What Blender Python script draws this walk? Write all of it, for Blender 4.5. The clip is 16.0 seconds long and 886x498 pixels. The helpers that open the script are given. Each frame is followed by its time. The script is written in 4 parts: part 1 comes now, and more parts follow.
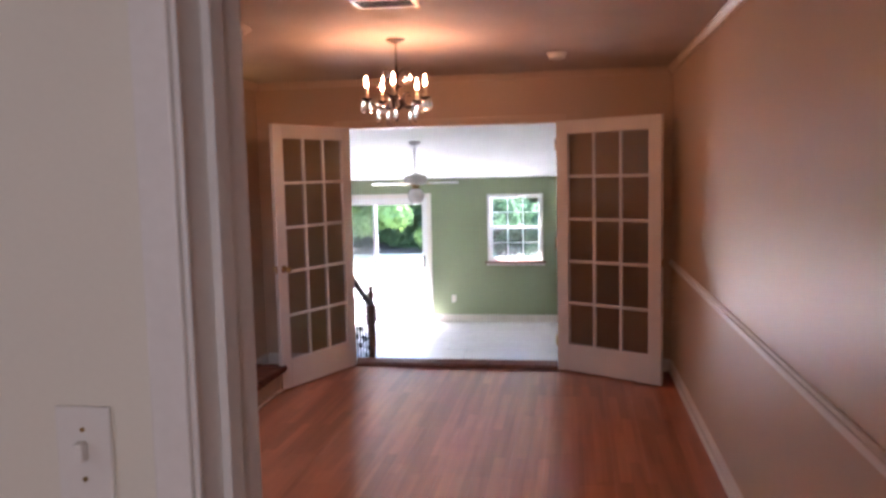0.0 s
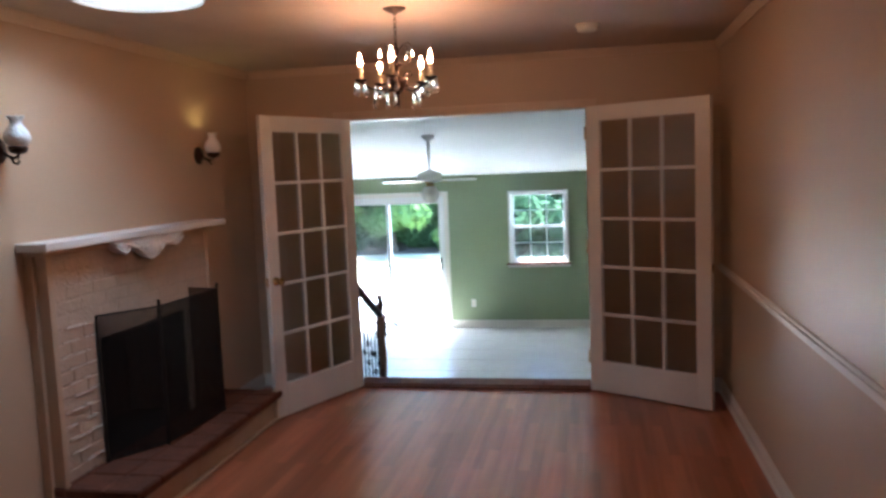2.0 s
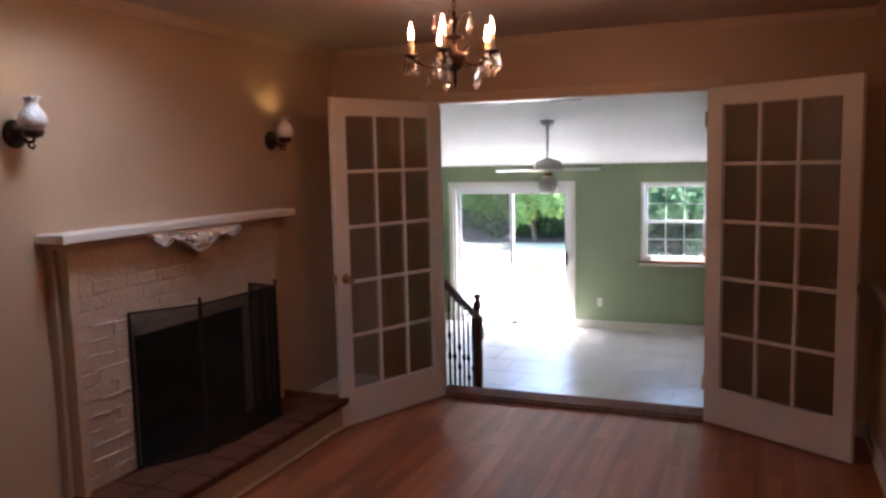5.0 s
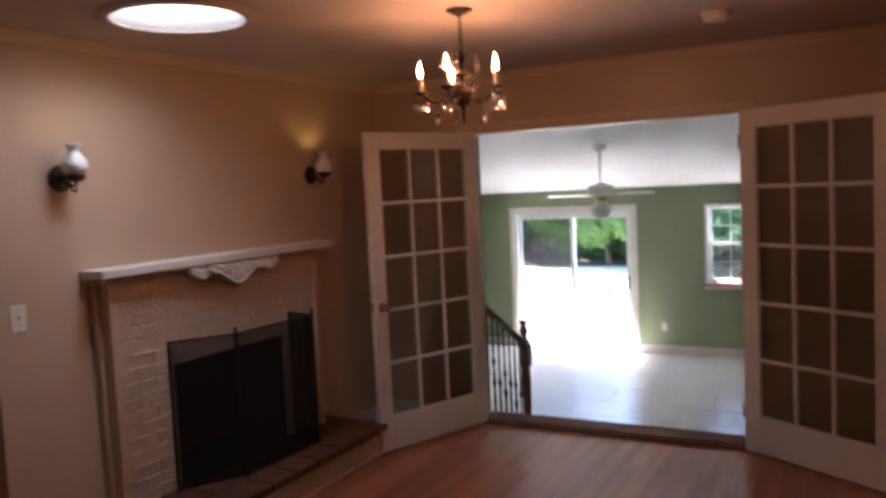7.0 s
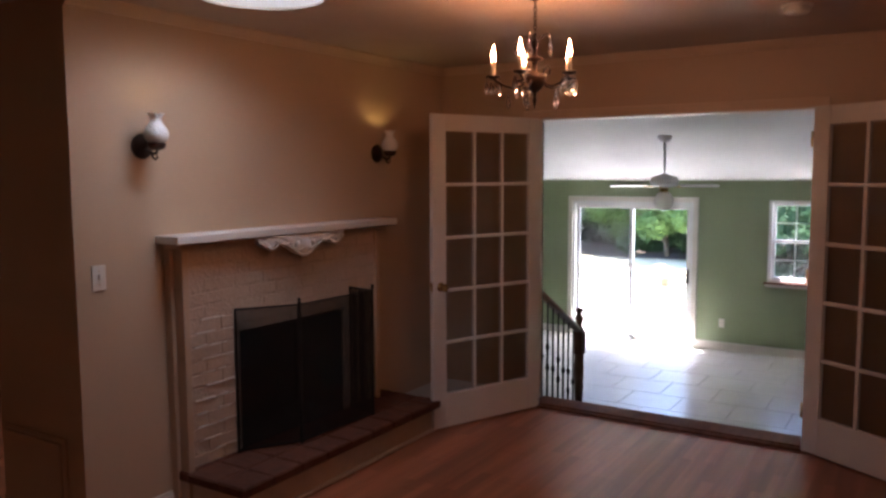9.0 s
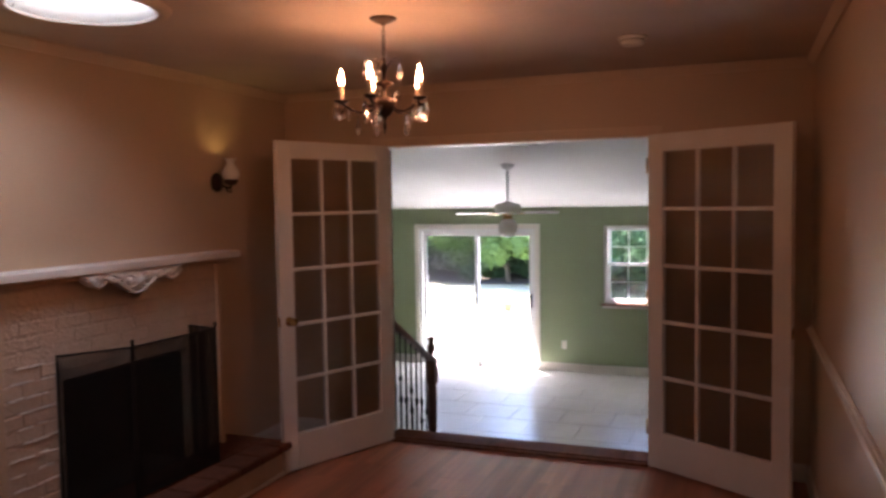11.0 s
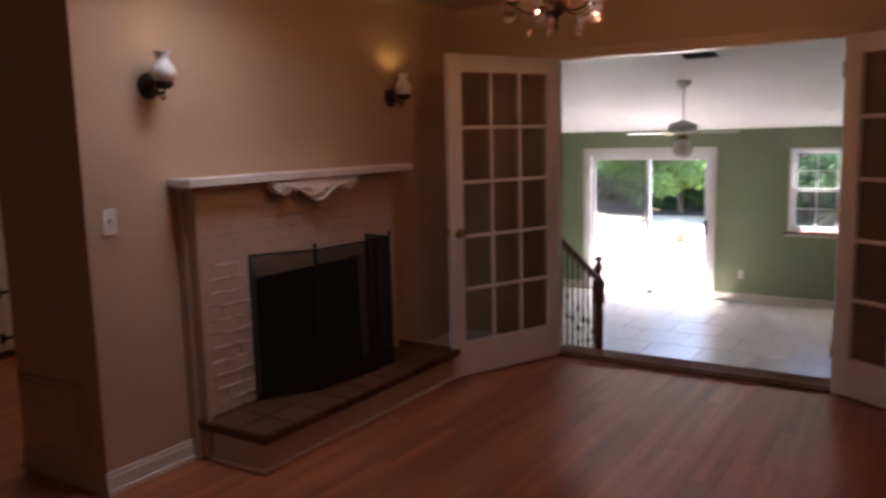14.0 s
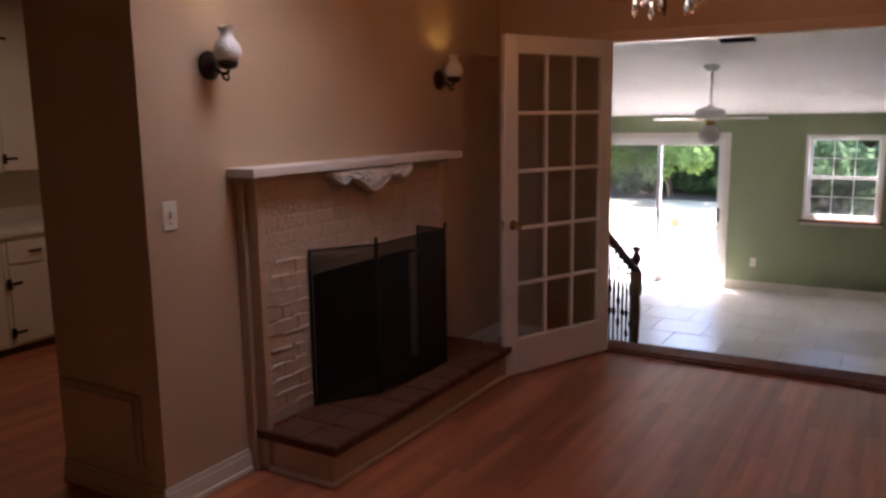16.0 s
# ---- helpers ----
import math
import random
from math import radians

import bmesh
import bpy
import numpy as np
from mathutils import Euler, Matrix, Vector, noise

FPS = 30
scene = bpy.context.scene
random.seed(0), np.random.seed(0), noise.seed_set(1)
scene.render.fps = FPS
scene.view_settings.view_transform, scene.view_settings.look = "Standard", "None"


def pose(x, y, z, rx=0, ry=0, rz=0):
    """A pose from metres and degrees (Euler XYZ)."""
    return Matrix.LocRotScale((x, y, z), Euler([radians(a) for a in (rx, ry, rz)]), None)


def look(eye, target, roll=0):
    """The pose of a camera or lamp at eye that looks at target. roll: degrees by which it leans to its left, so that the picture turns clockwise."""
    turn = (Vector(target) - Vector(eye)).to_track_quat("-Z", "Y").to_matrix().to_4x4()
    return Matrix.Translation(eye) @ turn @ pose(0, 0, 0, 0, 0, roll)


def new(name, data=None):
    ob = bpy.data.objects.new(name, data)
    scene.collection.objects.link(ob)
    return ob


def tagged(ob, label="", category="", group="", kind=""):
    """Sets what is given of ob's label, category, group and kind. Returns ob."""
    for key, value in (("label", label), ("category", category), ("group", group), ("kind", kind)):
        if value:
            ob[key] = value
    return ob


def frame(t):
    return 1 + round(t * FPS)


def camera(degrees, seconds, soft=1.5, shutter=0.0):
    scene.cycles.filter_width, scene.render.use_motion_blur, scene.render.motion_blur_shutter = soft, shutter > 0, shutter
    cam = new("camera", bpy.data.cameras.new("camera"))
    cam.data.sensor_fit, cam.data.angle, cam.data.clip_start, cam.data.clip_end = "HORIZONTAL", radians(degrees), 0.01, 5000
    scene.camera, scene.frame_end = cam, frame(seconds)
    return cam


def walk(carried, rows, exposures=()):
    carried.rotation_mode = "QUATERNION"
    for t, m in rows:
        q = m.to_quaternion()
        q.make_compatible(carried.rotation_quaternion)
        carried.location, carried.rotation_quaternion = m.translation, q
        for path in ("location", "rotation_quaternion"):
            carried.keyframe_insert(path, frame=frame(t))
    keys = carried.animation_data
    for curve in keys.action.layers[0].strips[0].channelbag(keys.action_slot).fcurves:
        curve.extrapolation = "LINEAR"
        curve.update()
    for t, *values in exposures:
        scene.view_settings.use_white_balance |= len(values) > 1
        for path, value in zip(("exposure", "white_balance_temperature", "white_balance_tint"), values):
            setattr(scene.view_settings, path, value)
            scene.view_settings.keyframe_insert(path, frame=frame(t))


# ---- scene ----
PATH = [
    (0, (0.967, -6.531, 1.646), (0.641, -4.567, 1.455), -1.3),
    (0.3, (0.971, -6.406, 1.639), (0.635, -4.453, 1.372), -3.2),
    (0.5, (0.976, -6.314, 1.636), (0.65, -4.369, 1.308), -2.8),
    (0.8, (1.011, -6.191, 1.637), (0.563, -4.256, 1.407), -2.8),
    (1, (1.006, -6.114, 1.638), (0.541, -4.185, 1.389), -2.1),
    (1.5, (0.929, -5.918, 1.627), (0.578, -3.961, 1.406), 0.6),
    (2, (0.888, -5.749, 1.632), (0.508, -3.795, 1.436), -2.3),
    (2.5, (0.948, -5.618, 1.625), (0.267, -3.743, 1.473), -1.0),
    (3, (0.96, -5.504, 1.63), (0.208, -3.66, 1.447), -0.6),
    (3.5, (0.907, -5.339, 1.636), (0.209, -3.47, 1.487), -1.2),
    (4, (0.935, -5.234, 1.654), (0.223, -3.373, 1.478), -1.2),
    (4.5, (1.069, -5.112, 1.654), (0.277, -3.285, 1.463), -1.9),
    (4.7, (1.106, -5.069, 1.651), (0.36, -3.226, 1.433), -1.2),
    (6.8, (1.448, -4.982, 1.674), (0.562, -3.2, 1.48), -3.6),
    (7, (1.474, -4.994, 1.674), (0.534, -3.235, 1.521), -2.8),
    (7.5, (1.486, -5.047, 1.671), (0.43, -3.35, 1.605), -1.6),
    (8, (1.482, -5.063, 1.672), (0.39, -3.396, 1.5), -1.6),
    (8.2, (1.481, -5.069, 1.674), (0.388, -3.406, 1.472), -1.0),
    (10.3, (1.394, -5.016, 1.666), (0.466, -3.248, 1.548), -1.3),
    (10.5, (1.383, -5.004, 1.666), (0.515, -3.206, 1.548), -1.1),
    (11, (1.366, -4.963, 1.66), (0.659, -3.096, 1.54), -0.9),
    (11.5, (1.372, -4.962, 1.656), (0.774, -3.058, 1.528), -1.6),
    (12, (1.388, -4.964, 1.627), (0.806, -3.062, 1.414), -3.5),
    (12.5, (1.398, -4.952, 1.588), (0.764, -3.079, 1.288), -3.7),
    (13, (1.425, -4.962, 1.572), (0.693, -3.122, 1.294), -3.2),
    (13.5, (1.447, -5.021, 1.575), (0.54, -3.257, 1.32), -2.0),
    (14, (1.369, -4.994, 1.538), (0.293, -3.331, 1.259), -1.4),
    (14.5, (1.3, -4.998, 1.515), (0.054, -3.464, 1.208), -1.3),
    (14.7, (1.264, -5.004, 1.517), (-0.011, -3.496, 1.199), -0.8),
    (15, (1.19, -5.013, 1.531), (-0.053, -3.479, 1.212), -0.0),
    (15.5, (1.016, -5.024, 1.57), (-0.05, -3.369, 1.216), -1.2),
    (16, (0.807, -5.02, 1.579), (-0.203, -3.325, 1.25), -0.8),
]
cam = camera(58.5, 16.0, soft=2.8, shutter=0.5)
walk(cam, [(t, look(eye, target, roll)) for t, eye, target, roll in PATH],
     exposures=[(0.0, 4.70, 5750, 26), (0.8, 4.70, 5600, 20), (1.5, 4.50, 5300, 11), (2.5, 4.14, 5150, 6), (3.2, 3.92, 5450, 14), (4.0, 3.87, 5750, 19), (7.3, 3.80, 6000, 23), (8.0, 3.58, 6000, 23), (10.5, 3.66, 6150, 25),
                (13.0, 3.56, 6500, 28), (14.0, 3.50, 6500, 28), (16.0, 3.50, 6600, 30)])

# ---- light ----
world = bpy.data.worlds.new("sky")
scene.world = world
world.use_nodes = True
_wn = world.node_tree.nodes
_sky = _wn.new("ShaderNodeTexSky")
_sky.sky_type, _sky.sun_disc = "NISHITA", False
_sky.sun_elevation, _sky.sun_rotation = radians(72), radians(-45)
_wn["Background"].inputs["Strength"].default_value = 0.15
world.node_tree.links.new(_sky.outputs[0], _wn["Background"].inputs["Color"])


def lamp(name, kind, m, watts, colour, **more):
    data = bpy.data.lights.new(name, kind)
    data.energy, data.color = watts, colour
    if kind == "AREA":
        data.shape, data.size, data.size_y = "RECTANGLE", more["w"], more["h"]
    if kind == "POINT":
        data.shadow_soft_size = more["r"]
    if kind == "SUN":
        data.angle = radians(0.5)
    ob = new(name, data)
    ob.matrix_world = m
    return ob


lamp("sun", "SUN", look((-9, 14, 22), (-4, 9, 0)), 5.0, (1.0, 0.95, 0.87))
# unseen area lamp added behind the camera in place of hall daylight
lamp("hall_daylight", "AREA", look((1.45, -8.55, 1.5), (0.4, -5.6, 1.3)), 0.78, (1.0, 0.97, 0.95), w=0.5, h=1.4)
# second unseen lamp added to lift the cream entry wall
lamp("hall_side_daylight", "AREA", look((-1.3, -7.3, 1.6), (0.0, -5.7, 1.4)), 0.22, (1.0, 0.98, 0.94), w=0.5, h=1.2)

# unseen lamp added overhead to brighten the kitchen cabinets
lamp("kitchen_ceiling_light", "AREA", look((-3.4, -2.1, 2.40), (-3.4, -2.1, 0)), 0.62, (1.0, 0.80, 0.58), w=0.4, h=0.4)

# ---- materials ----


def ramp_mat(name, dark, light, rough=0.6, metal=0.0, scale=6.0, bump=0.1, fine=90.0, stretch=(1, 1, 1), spec=0.5, island=False, vary=0.34, rvar=0.07, detail=4):
    """A surface with broad and fine variation between two colours, and fine relief."""
    m = bpy.data.materials.new(name)
    m.use_nodes = True
    n, li = m.node_tree.nodes, m.node_tree.links
    b = n["Principled BSDF"]
    tc = n.new("ShaderNodeTexCoord")
    mp = n.new("ShaderNodeMapping")
    mp.inputs["Scale"].default_value = stretch
    if island:
        place = n.new("ShaderNodeObjectInfo")
        shift = n.new("ShaderNodeVectorMath")
        shift.operation = "ADD"
        li.new(tc.outputs["Object"], shift.inputs[0])
        li.new(place.outputs["Location"], shift.inputs[1])
        li.new(shift.outputs[0], mp.inputs["Vector"])
    else:
        li.new(tc.outputs["Object"], mp.inputs["Vector"])
    big = n.new("ShaderNodeTexNoise")
    big.inputs["Scale"].default_value, big.inputs["Detail"].default_value = scale, detail
    small = n.new("ShaderNodeTexNoise")
    small.inputs["Scale"].default_value, small.inputs["Detail"].default_value = fine, max(0, detail - 1)
    for t in (big, small):
        li.new(mp.outputs[0], t.inputs["Vector"])
    mix = n.new("ShaderNodeMix")
    mix.data_type, mix.inputs[0].default_value = "FLOAT", 0.35
    li.new(big.outputs["Fac"], mix.inputs[2])
    li.new(small.outputs["Fac"], mix.inputs[3])
    out = mix.outputs[0]
    if island:
        info = n.new("ShaderNodeObjectInfo")
        add = n.new("ShaderNodeMath")
        add.operation = "MULTIPLY_ADD"
        add.inputs[1].default_value, add.inputs[2].default_value = vary, -vary / 2
        li.new(info.outputs["Random"], add.inputs[0])
        plus = n.new("ShaderNodeMath")
        li.new(add.outputs[0], plus.inputs[0])
        li.new(out, plus.inputs[1])
        out = plus.outputs[0]
    ramp = n.new("ShaderNodeValToRGB")
    ramp.color_ramp.elements[0].position, ramp.color_ramp.elements[1].position = 0.3, 0.7
    ramp.color_ramp.elements[0].color, ramp.color_ramp.elements[1].color = (*dark, 1), (*light, 1)
    li.new(out, ramp.inputs["Fac"])
    li.new(ramp.outputs["Color"], b.inputs["Base Color"])
    rr = n.new("ShaderNodeMapRange")
    rr.inputs["To Min"].default_value, rr.inputs["To Max"].default_value = rough - rvar, rough + rvar
    li.new(big.outputs["Fac"], rr.inputs["Value"])
    li.new(rr.outputs[0], b.inputs["Roughness"])
    b.inputs["Metallic"].default_value = metal
    b.inputs["Specular IOR Level"].default_value = spec
    if bump:
        bp = n.new("ShaderNodeBump")
        bp.inputs["Strength"].default_value, bp.inputs["Distance"].default_value = bump, 0.01
        li.new(small.outputs["Fac"], bp.inputs["Height"])
        li.new(bp.outputs[0], b.inputs["Normal"])
    return m


def strip_mat():
    """Laminate boards printed with three narrow wood strips each."""
    m = ramp_mat("cherry_laminate_plank", (0.30, 0.088, 0.040), (0.495, 0.172, 0.082), 0.29, scale=1.2, bump=0.0, fine=3.0, stretch=(9, 0.6, 1), spec=0.75, island=True, vary=0.16, rvar=0.02, detail=2)
    n, li = m.node_tree.nodes, m.node_tree.links
    b = n["Principled BSDF"]
    ramp = b.inputs["Base Color"].links[0].from_node
    tc = n.new("ShaderNodeTexCoord")
    info = n.new("ShaderNodeObjectInfo")
    off = n.new("ShaderNodeVectorMath")
    off.operation = "ADD"
    mp = n.new("ShaderNodeMapping")
    mp.inputs["Rotation"].default_value = (0, 0, radians(90))
    li.new(tc.outputs["Object"], off.inputs[0])
    li.new(info.outputs["Location"], off.inputs[1])
    li.new(off.outputs[0], mp.inputs["Vector"])
    br = n.new("ShaderNodeTexBrick")
    br.offset = 0.37
    br.inputs["Scale"].default_value = 1.0
    br.inputs["Mortar Size"].default_value = 0.0006
    br.inputs["Brick Width"].default_value, br.inputs["Row Height"].default_value = 0.80, 0.0634
    br.inputs["Color1"].default_value, br.inputs["Color2"].default_value, br.inputs["Mortar"].default_value = (0.74, 0.72, 0.70, 1), (1.15, 1.17, 1.18, 1), (0.80, 0.78, 0.76, 1)
    li.new(mp.outputs[0], br.inputs["Vector"])
    mul = n.new("ShaderNodeMix")
    mul.data_type, mul.blend_type = "RGBA", "MULTIPLY"
    mul.inputs["Factor"].default_value = 1.0
    li.new(ramp.outputs["Color"], mul.inputs["A"])
    li.new(br.outputs["Color"], mul.inputs["B"])
    li.new(mul.outputs["Result"], b.inputs["Base Color"])
    return m


def glow_mat(name, colour, strength):
    m = bpy.data.materials.new(name)
    m.use_nodes = True
    b = m.node_tree.nodes["Principled BSDF"]
    b.inputs["Base Color"].default_value = (*colour, 1)
    b.inputs["Emission Color"].default_value = (*colour, 1)
    b.inputs["Emission Strength"].default_value = strength
    return m


def glass_mat(name, colour=(1, 1, 1), rough=0.0, ior=1.45):
    m = bpy.data.materials.new(name)
    m.use_nodes = True
    b = m.node_tree.nodes["Principled BSDF"]
    b.inputs["Base Color"].default_value = (*colour, 1)
    b.inputs["Transmission Weight"].default_value = 1
    b.inputs["Roughness"].default_value, b.inputs["IOR"].default_value = rough, ior
    return m


WALL = ramp_mat("tan_wall_paint", (0.52, 0.380, 0.258), (0.57, 0.425, 0.298), 0.42, scale=1.2, bump=0.06, fine=160)
CREAM = ramp_mat("cream_hall_paint", (0.72, 0.68, 0.56), (0.77, 0.73, 0.61), 0.6, scale=1.5, bump=0.06, fine=140)
GREEN = ramp_mat("green_wall_paint", (0.275, 0.335, 0.195), (0.315, 0.375, 0.225), 0.55, scale=1.3, bump=0.06, fine=150)
WHITE = ramp_mat("white_trim_paint", (0.70, 0.67, 0.61), (0.80, 0.77, 0.71), 0.38, scale=3, bump=0.05, fine=60)
DOORWHITE = ramp_mat("white_door_paint", (0.72, 0.69, 0.65), (0.80, 0.77, 0.73), 0.35, scale=3, bump=0.05, fine=60)
TANTRIM = ramp_mat("light_tan_trim_paint", (0.58, 0.45, 0.32), (0.63, 0.49, 0.36), 0.4, scale=3, bump=0.04, fine=80)
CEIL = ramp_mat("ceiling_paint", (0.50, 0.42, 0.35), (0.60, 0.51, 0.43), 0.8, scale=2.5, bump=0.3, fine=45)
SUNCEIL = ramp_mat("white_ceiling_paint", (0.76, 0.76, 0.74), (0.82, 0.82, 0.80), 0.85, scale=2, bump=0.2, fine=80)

WOODRED = ramp_mat("cherry_stained_wood", (0.11, 0.040, 0.020), (0.20, 0.080, 0.038), 0.62, spec=0.2, scale=5, bump=0.08, fine=40, stretch=(6, 1, 6))
DARKWOOD = ramp_mat("dark_stained_wood", (0.085, 0.036, 0.022), (0.170, 0.075, 0.044), 0.36, scale=7, bump=0.08, fine=50)
IRON = ramp_mat("black_iron", (0.012, 0.012, 0.013), (0.028, 0.027, 0.027), 0.45, metal=0.6, scale=9, bump=0.15)
BRASS = ramp_mat("aged_brass", (0.45, 0.30, 0.12), (0.62, 0.44, 0.20), 0.28, metal=1.0, scale=9, bump=0.05)
BRONZE = ramp_mat("antique_bronze", (0.024, 0.013, 0.009), (0.058, 0.031, 0.019), 0.42, metal=0.55, scale=12, bump=0.2)
PLASTIC = ramp_mat("ivory_plastic", (0.72, 0.69, 0.62), (0.78, 0.75, 0.68), 0.4, scale=3, bump=0.0)
BRICKPAINT = ramp_mat("painted_brick", (0.50, 0.38, 0.285), (0.60, 0.47, 0.365), 0.42, scale=9, bump=0.5, fine=60, island=True, vary=0.14)
MORTAR = ramp_mat("painted_mortar", (0.48, 0.37, 0.28), (0.57, 0.45, 0.35), 0.5, scale=8, bump=0.7, fine=60)
HEARTHBRICK = ramp_mat("red_hearth_brick", (0.070, 0.025, 0.015), (0.165, 0.062, 0.036), 0.75, spec=0.25, scale=12, bump=0.5, fine=80, island=True, vary=0.12)
# firebox soot; the same black paints the shade inside the vents
SOOT_SHADE = ramp_mat("soot_and_duct_shade", (0.005, 0.0045, 0.004), (0.013, 0.0115, 0.010), 0.92, scale=5, bump=0.4)
LAMINATE = strip_mat()
SUBFLOOR = ramp_mat("dark_plank_joint", (0.05, 0.022, 0.012), (0.07, 0.03, 0.016), 0.7)
TILE = ramp_mat("pale_floor_tile", (0.68, 0.66, 0.63), (0.74, 0.72, 0.69), 0.27, scale=4, bump=0.0, fine=30, island=True, vary=0.10, rvar=0.0, detail=1)
GROUT = ramp_mat("grey_grout", (0.42, 0.405, 0.385), (0.48, 0.46, 0.44), 0.9)
VINYL = ramp_mat("white_vinyl_frame", (0.76, 0.77, 0.77), (0.82, 0.83, 0.83), 0.35, scale=3, bump=0.0)
GLASS = glass_mat("clear_pane")
# tint puts the shade of the wall behind into the door panes
SHADEGLASS = glass_mat("shade_tinted_pane", (0.80, 0.78, 0.75))
CRYSTAL = glass_mat("cut_crystal", (1, 1, 1), 0.0, 1.55)
OPAL = ramp_mat("white_opal_glass", (0.78, 0.78, 0.76), (0.84, 0.84, 0.82), 0.18, scale=4, bump=0.0)
HOBNAIL = ramp_mat("white_hobnail_glass", (0.74, 0.74, 0.72), (0.82, 0.82, 0.80), 0.22, scale=4, bump=0.0)
_n, _l = HOBNAIL.node_tree.nodes, HOBNAIL.node_tree.links
_v, _c, _k = _n.new("ShaderNodeTexVoronoi"), _n.new("ShaderNodeTexCoord"), _n.new("ShaderNodeBump")
_v.inputs["Scale"].default_value = 85
_k.inputs["Strength"].default_value, _k.inputs["Distance"].default_value, _k.invert = 0.8, 0.004, True
_l.new(_c.outputs["Object"], _v.inputs["Vector"])
_l.new(_v.outputs["Distance"], _k.inputs["Height"])
_l.new(_k.outputs[0], _n["Principled BSDF"].inputs["Normal"])
FRIDGE = ramp_mat("dark_stainless_steel", (0.10, 0.10, 0.10), (0.14, 0.14, 0.14), 0.34, metal=0.9, scale=2, bump=0.03, stretch=(1, 1, 12))
CABPAINT = ramp_mat("white_cabinet_paint", (0.62, 0.55, 0.45), (0.70, 0.63, 0.53), 0.4, scale=3, bump=0.05)
COUNTER = ramp_mat("speckled_laminate_counter", (0.52, 0.47, 0.41), (0.64, 0.59, 0.53), 0.35, scale=30, bump=0.0, fine=300)
BULB = glow_mat("lit_flame_bulb", (1.0, 0.46, 0.20), 21.5)
TUNNEL = glow_mat("daylight_diffuser", (0.86, 0.95, 1.0), 1.30)
CANDLE = ramp_mat("ivory_candle_sleeve", (0.70, 0.58, 0.40), (0.78, 0.66, 0.48), 0.5, scale=20)


def screen_mat():
    """Woven black wire mesh: fine wires with open gaps between them."""
    m = bpy.data.materials.new("black_wire_mesh")
    m.use_nodes = True
    n, li = m.node_tree.nodes, m.node_tree.links
    b = n["Principled BSDF"]
    b.inputs["Base Color"].default_value = (0.007, 0.007, 0.008, 1)
    b.inputs["Roughness"].default_value = 0.5
    tc = n.new("ShaderNodeTexCoord")
    w = []
    for axis in ("Y", "Z"):
        wave = n.new("ShaderNodeTexWave")
        wave.bands_direction = axis
        wave.inputs["Scale"].default_value = 70
        li.new(tc.outputs["Object"], wave.inputs["Vector"])
        w.append(wave)
    mx = n.new("ShaderNodeMath")
    mx.operation = "MAXIMUM"
    li.new(w[0].outputs["Fac"], mx.inputs[0])
    li.new(w[1].outputs["Fac"], mx.inputs[1])
    th = n.new("ShaderNodeMapRange")
    th.inputs["From Min"].default_value, th.inputs["From Max"].default_value = 0.56, 0.95
    li.new(mx.outputs[0], th.inputs["Value"])
    li.new(th.outputs[0], b.inputs["Alpha"])
    return m


MESH = screen_mat()
INSECT = bpy.data.materials.new("grey_insect_screen")
INSECT.use_nodes = True
_b = INSECT.node_tree.nodes["Principled BSDF"]
_b.inputs["Base Color"].default_value, _b.inputs["Roughness"].default_value, _b.inputs["Alpha"].default_value = (0.030, 0.033, 0.036, 1), 0.8, 0.34


# ---- builders ----
def box(bm, x0, x1, y0, y1, z0, z1, bevel=0.0):
    made = bmesh.ops.create_cube(bm, size=1.0, matrix=Matrix.Translation(((x0 + x1) / 2, (y0 + y1) / 2, (z0 + z1) / 2))
                                 @ Matrix.Diagonal((abs(x1 - x0), abs(y1 - y0), abs(z1 - z0), 1)))
    if bevel:
        edges = {e for v in made["verts"] for e in v.link_edges}
        bmesh.ops.bevel(bm, geom=list(edges), offset=bevel, segments=2, profile=0.5, affect="EDGES")
    return bm


def boxes(*rows, bevel=0.0):
    bm = bmesh.new()
    for r in rows:
        box(bm, *r, bevel=bevel)
    return bm


def lathe(bm, profile, steps=20, at=(0, 0, 0), m=None):
    """Turns (radius, height) pairs about the z axis."""
    m = m or Matrix.Translation(at)
    rings = []
    for r, z in profile:
        rings.append([bm.verts.new(m @ Vector((max(r, 1e-4) * math.cos(2 * math.pi * k / steps), max(r, 1e-4) * math.sin(2 * math.pi * k / steps), z)))
                      for k in range(steps)])
    for a, b in zip(rings, rings[1:]):
        for k in range(steps):
            f = bm.faces.new((a[k], a[(k + 1) % steps], b[(k + 1) % steps], b[k]))
            f.smooth = True
    bm.faces.new(rings[0][::-1])
    bm.faces.new(rings[-1])
    return bm


def tube(bm, points, radius, steps=8):
    """A round bar along points."""
    pts = [Vector(p) for p in points]
    rings = []
    for i, p in enumerate(pts):
        d = (pts[min(i + 1, len(pts) - 1)] - pts[max(i - 1, 0)]).normalized()
        side = d.cross(Vector((0, 0, 1)))
        side = side.normalized() if side.length > 1e-3 else Vector((1, 0, 0))
        up = side.cross(d)
        r = radius[i] if isinstance(radius, (list, tuple)) else radius
        rings.append([bm.verts.new(p + r * (math.cos(2 * math.pi * k / steps) * side + math.sin(2 * math.pi * k / steps) * up)) for k in range(steps)])
    for a, b in zip(rings, rings[1:]):
        for k in range(steps):
            f = bm.faces.new((a[k], a[(k + 1) % steps], b[(k + 1) % steps], b[k]))
            f.smooth = True
    bm.faces.new(rings[0][::-1])
    bm.faces.new(rings[-1])
    return bm


def mesh_of(name, bm, material):
    bmesh.ops.recalc_face_normals(bm, faces=bm.faces[:])
    data = bpy.data.meshes.new(name)
    bm.to_mesh(data)
    bm.free()
    data.materials.append(material)
    return data


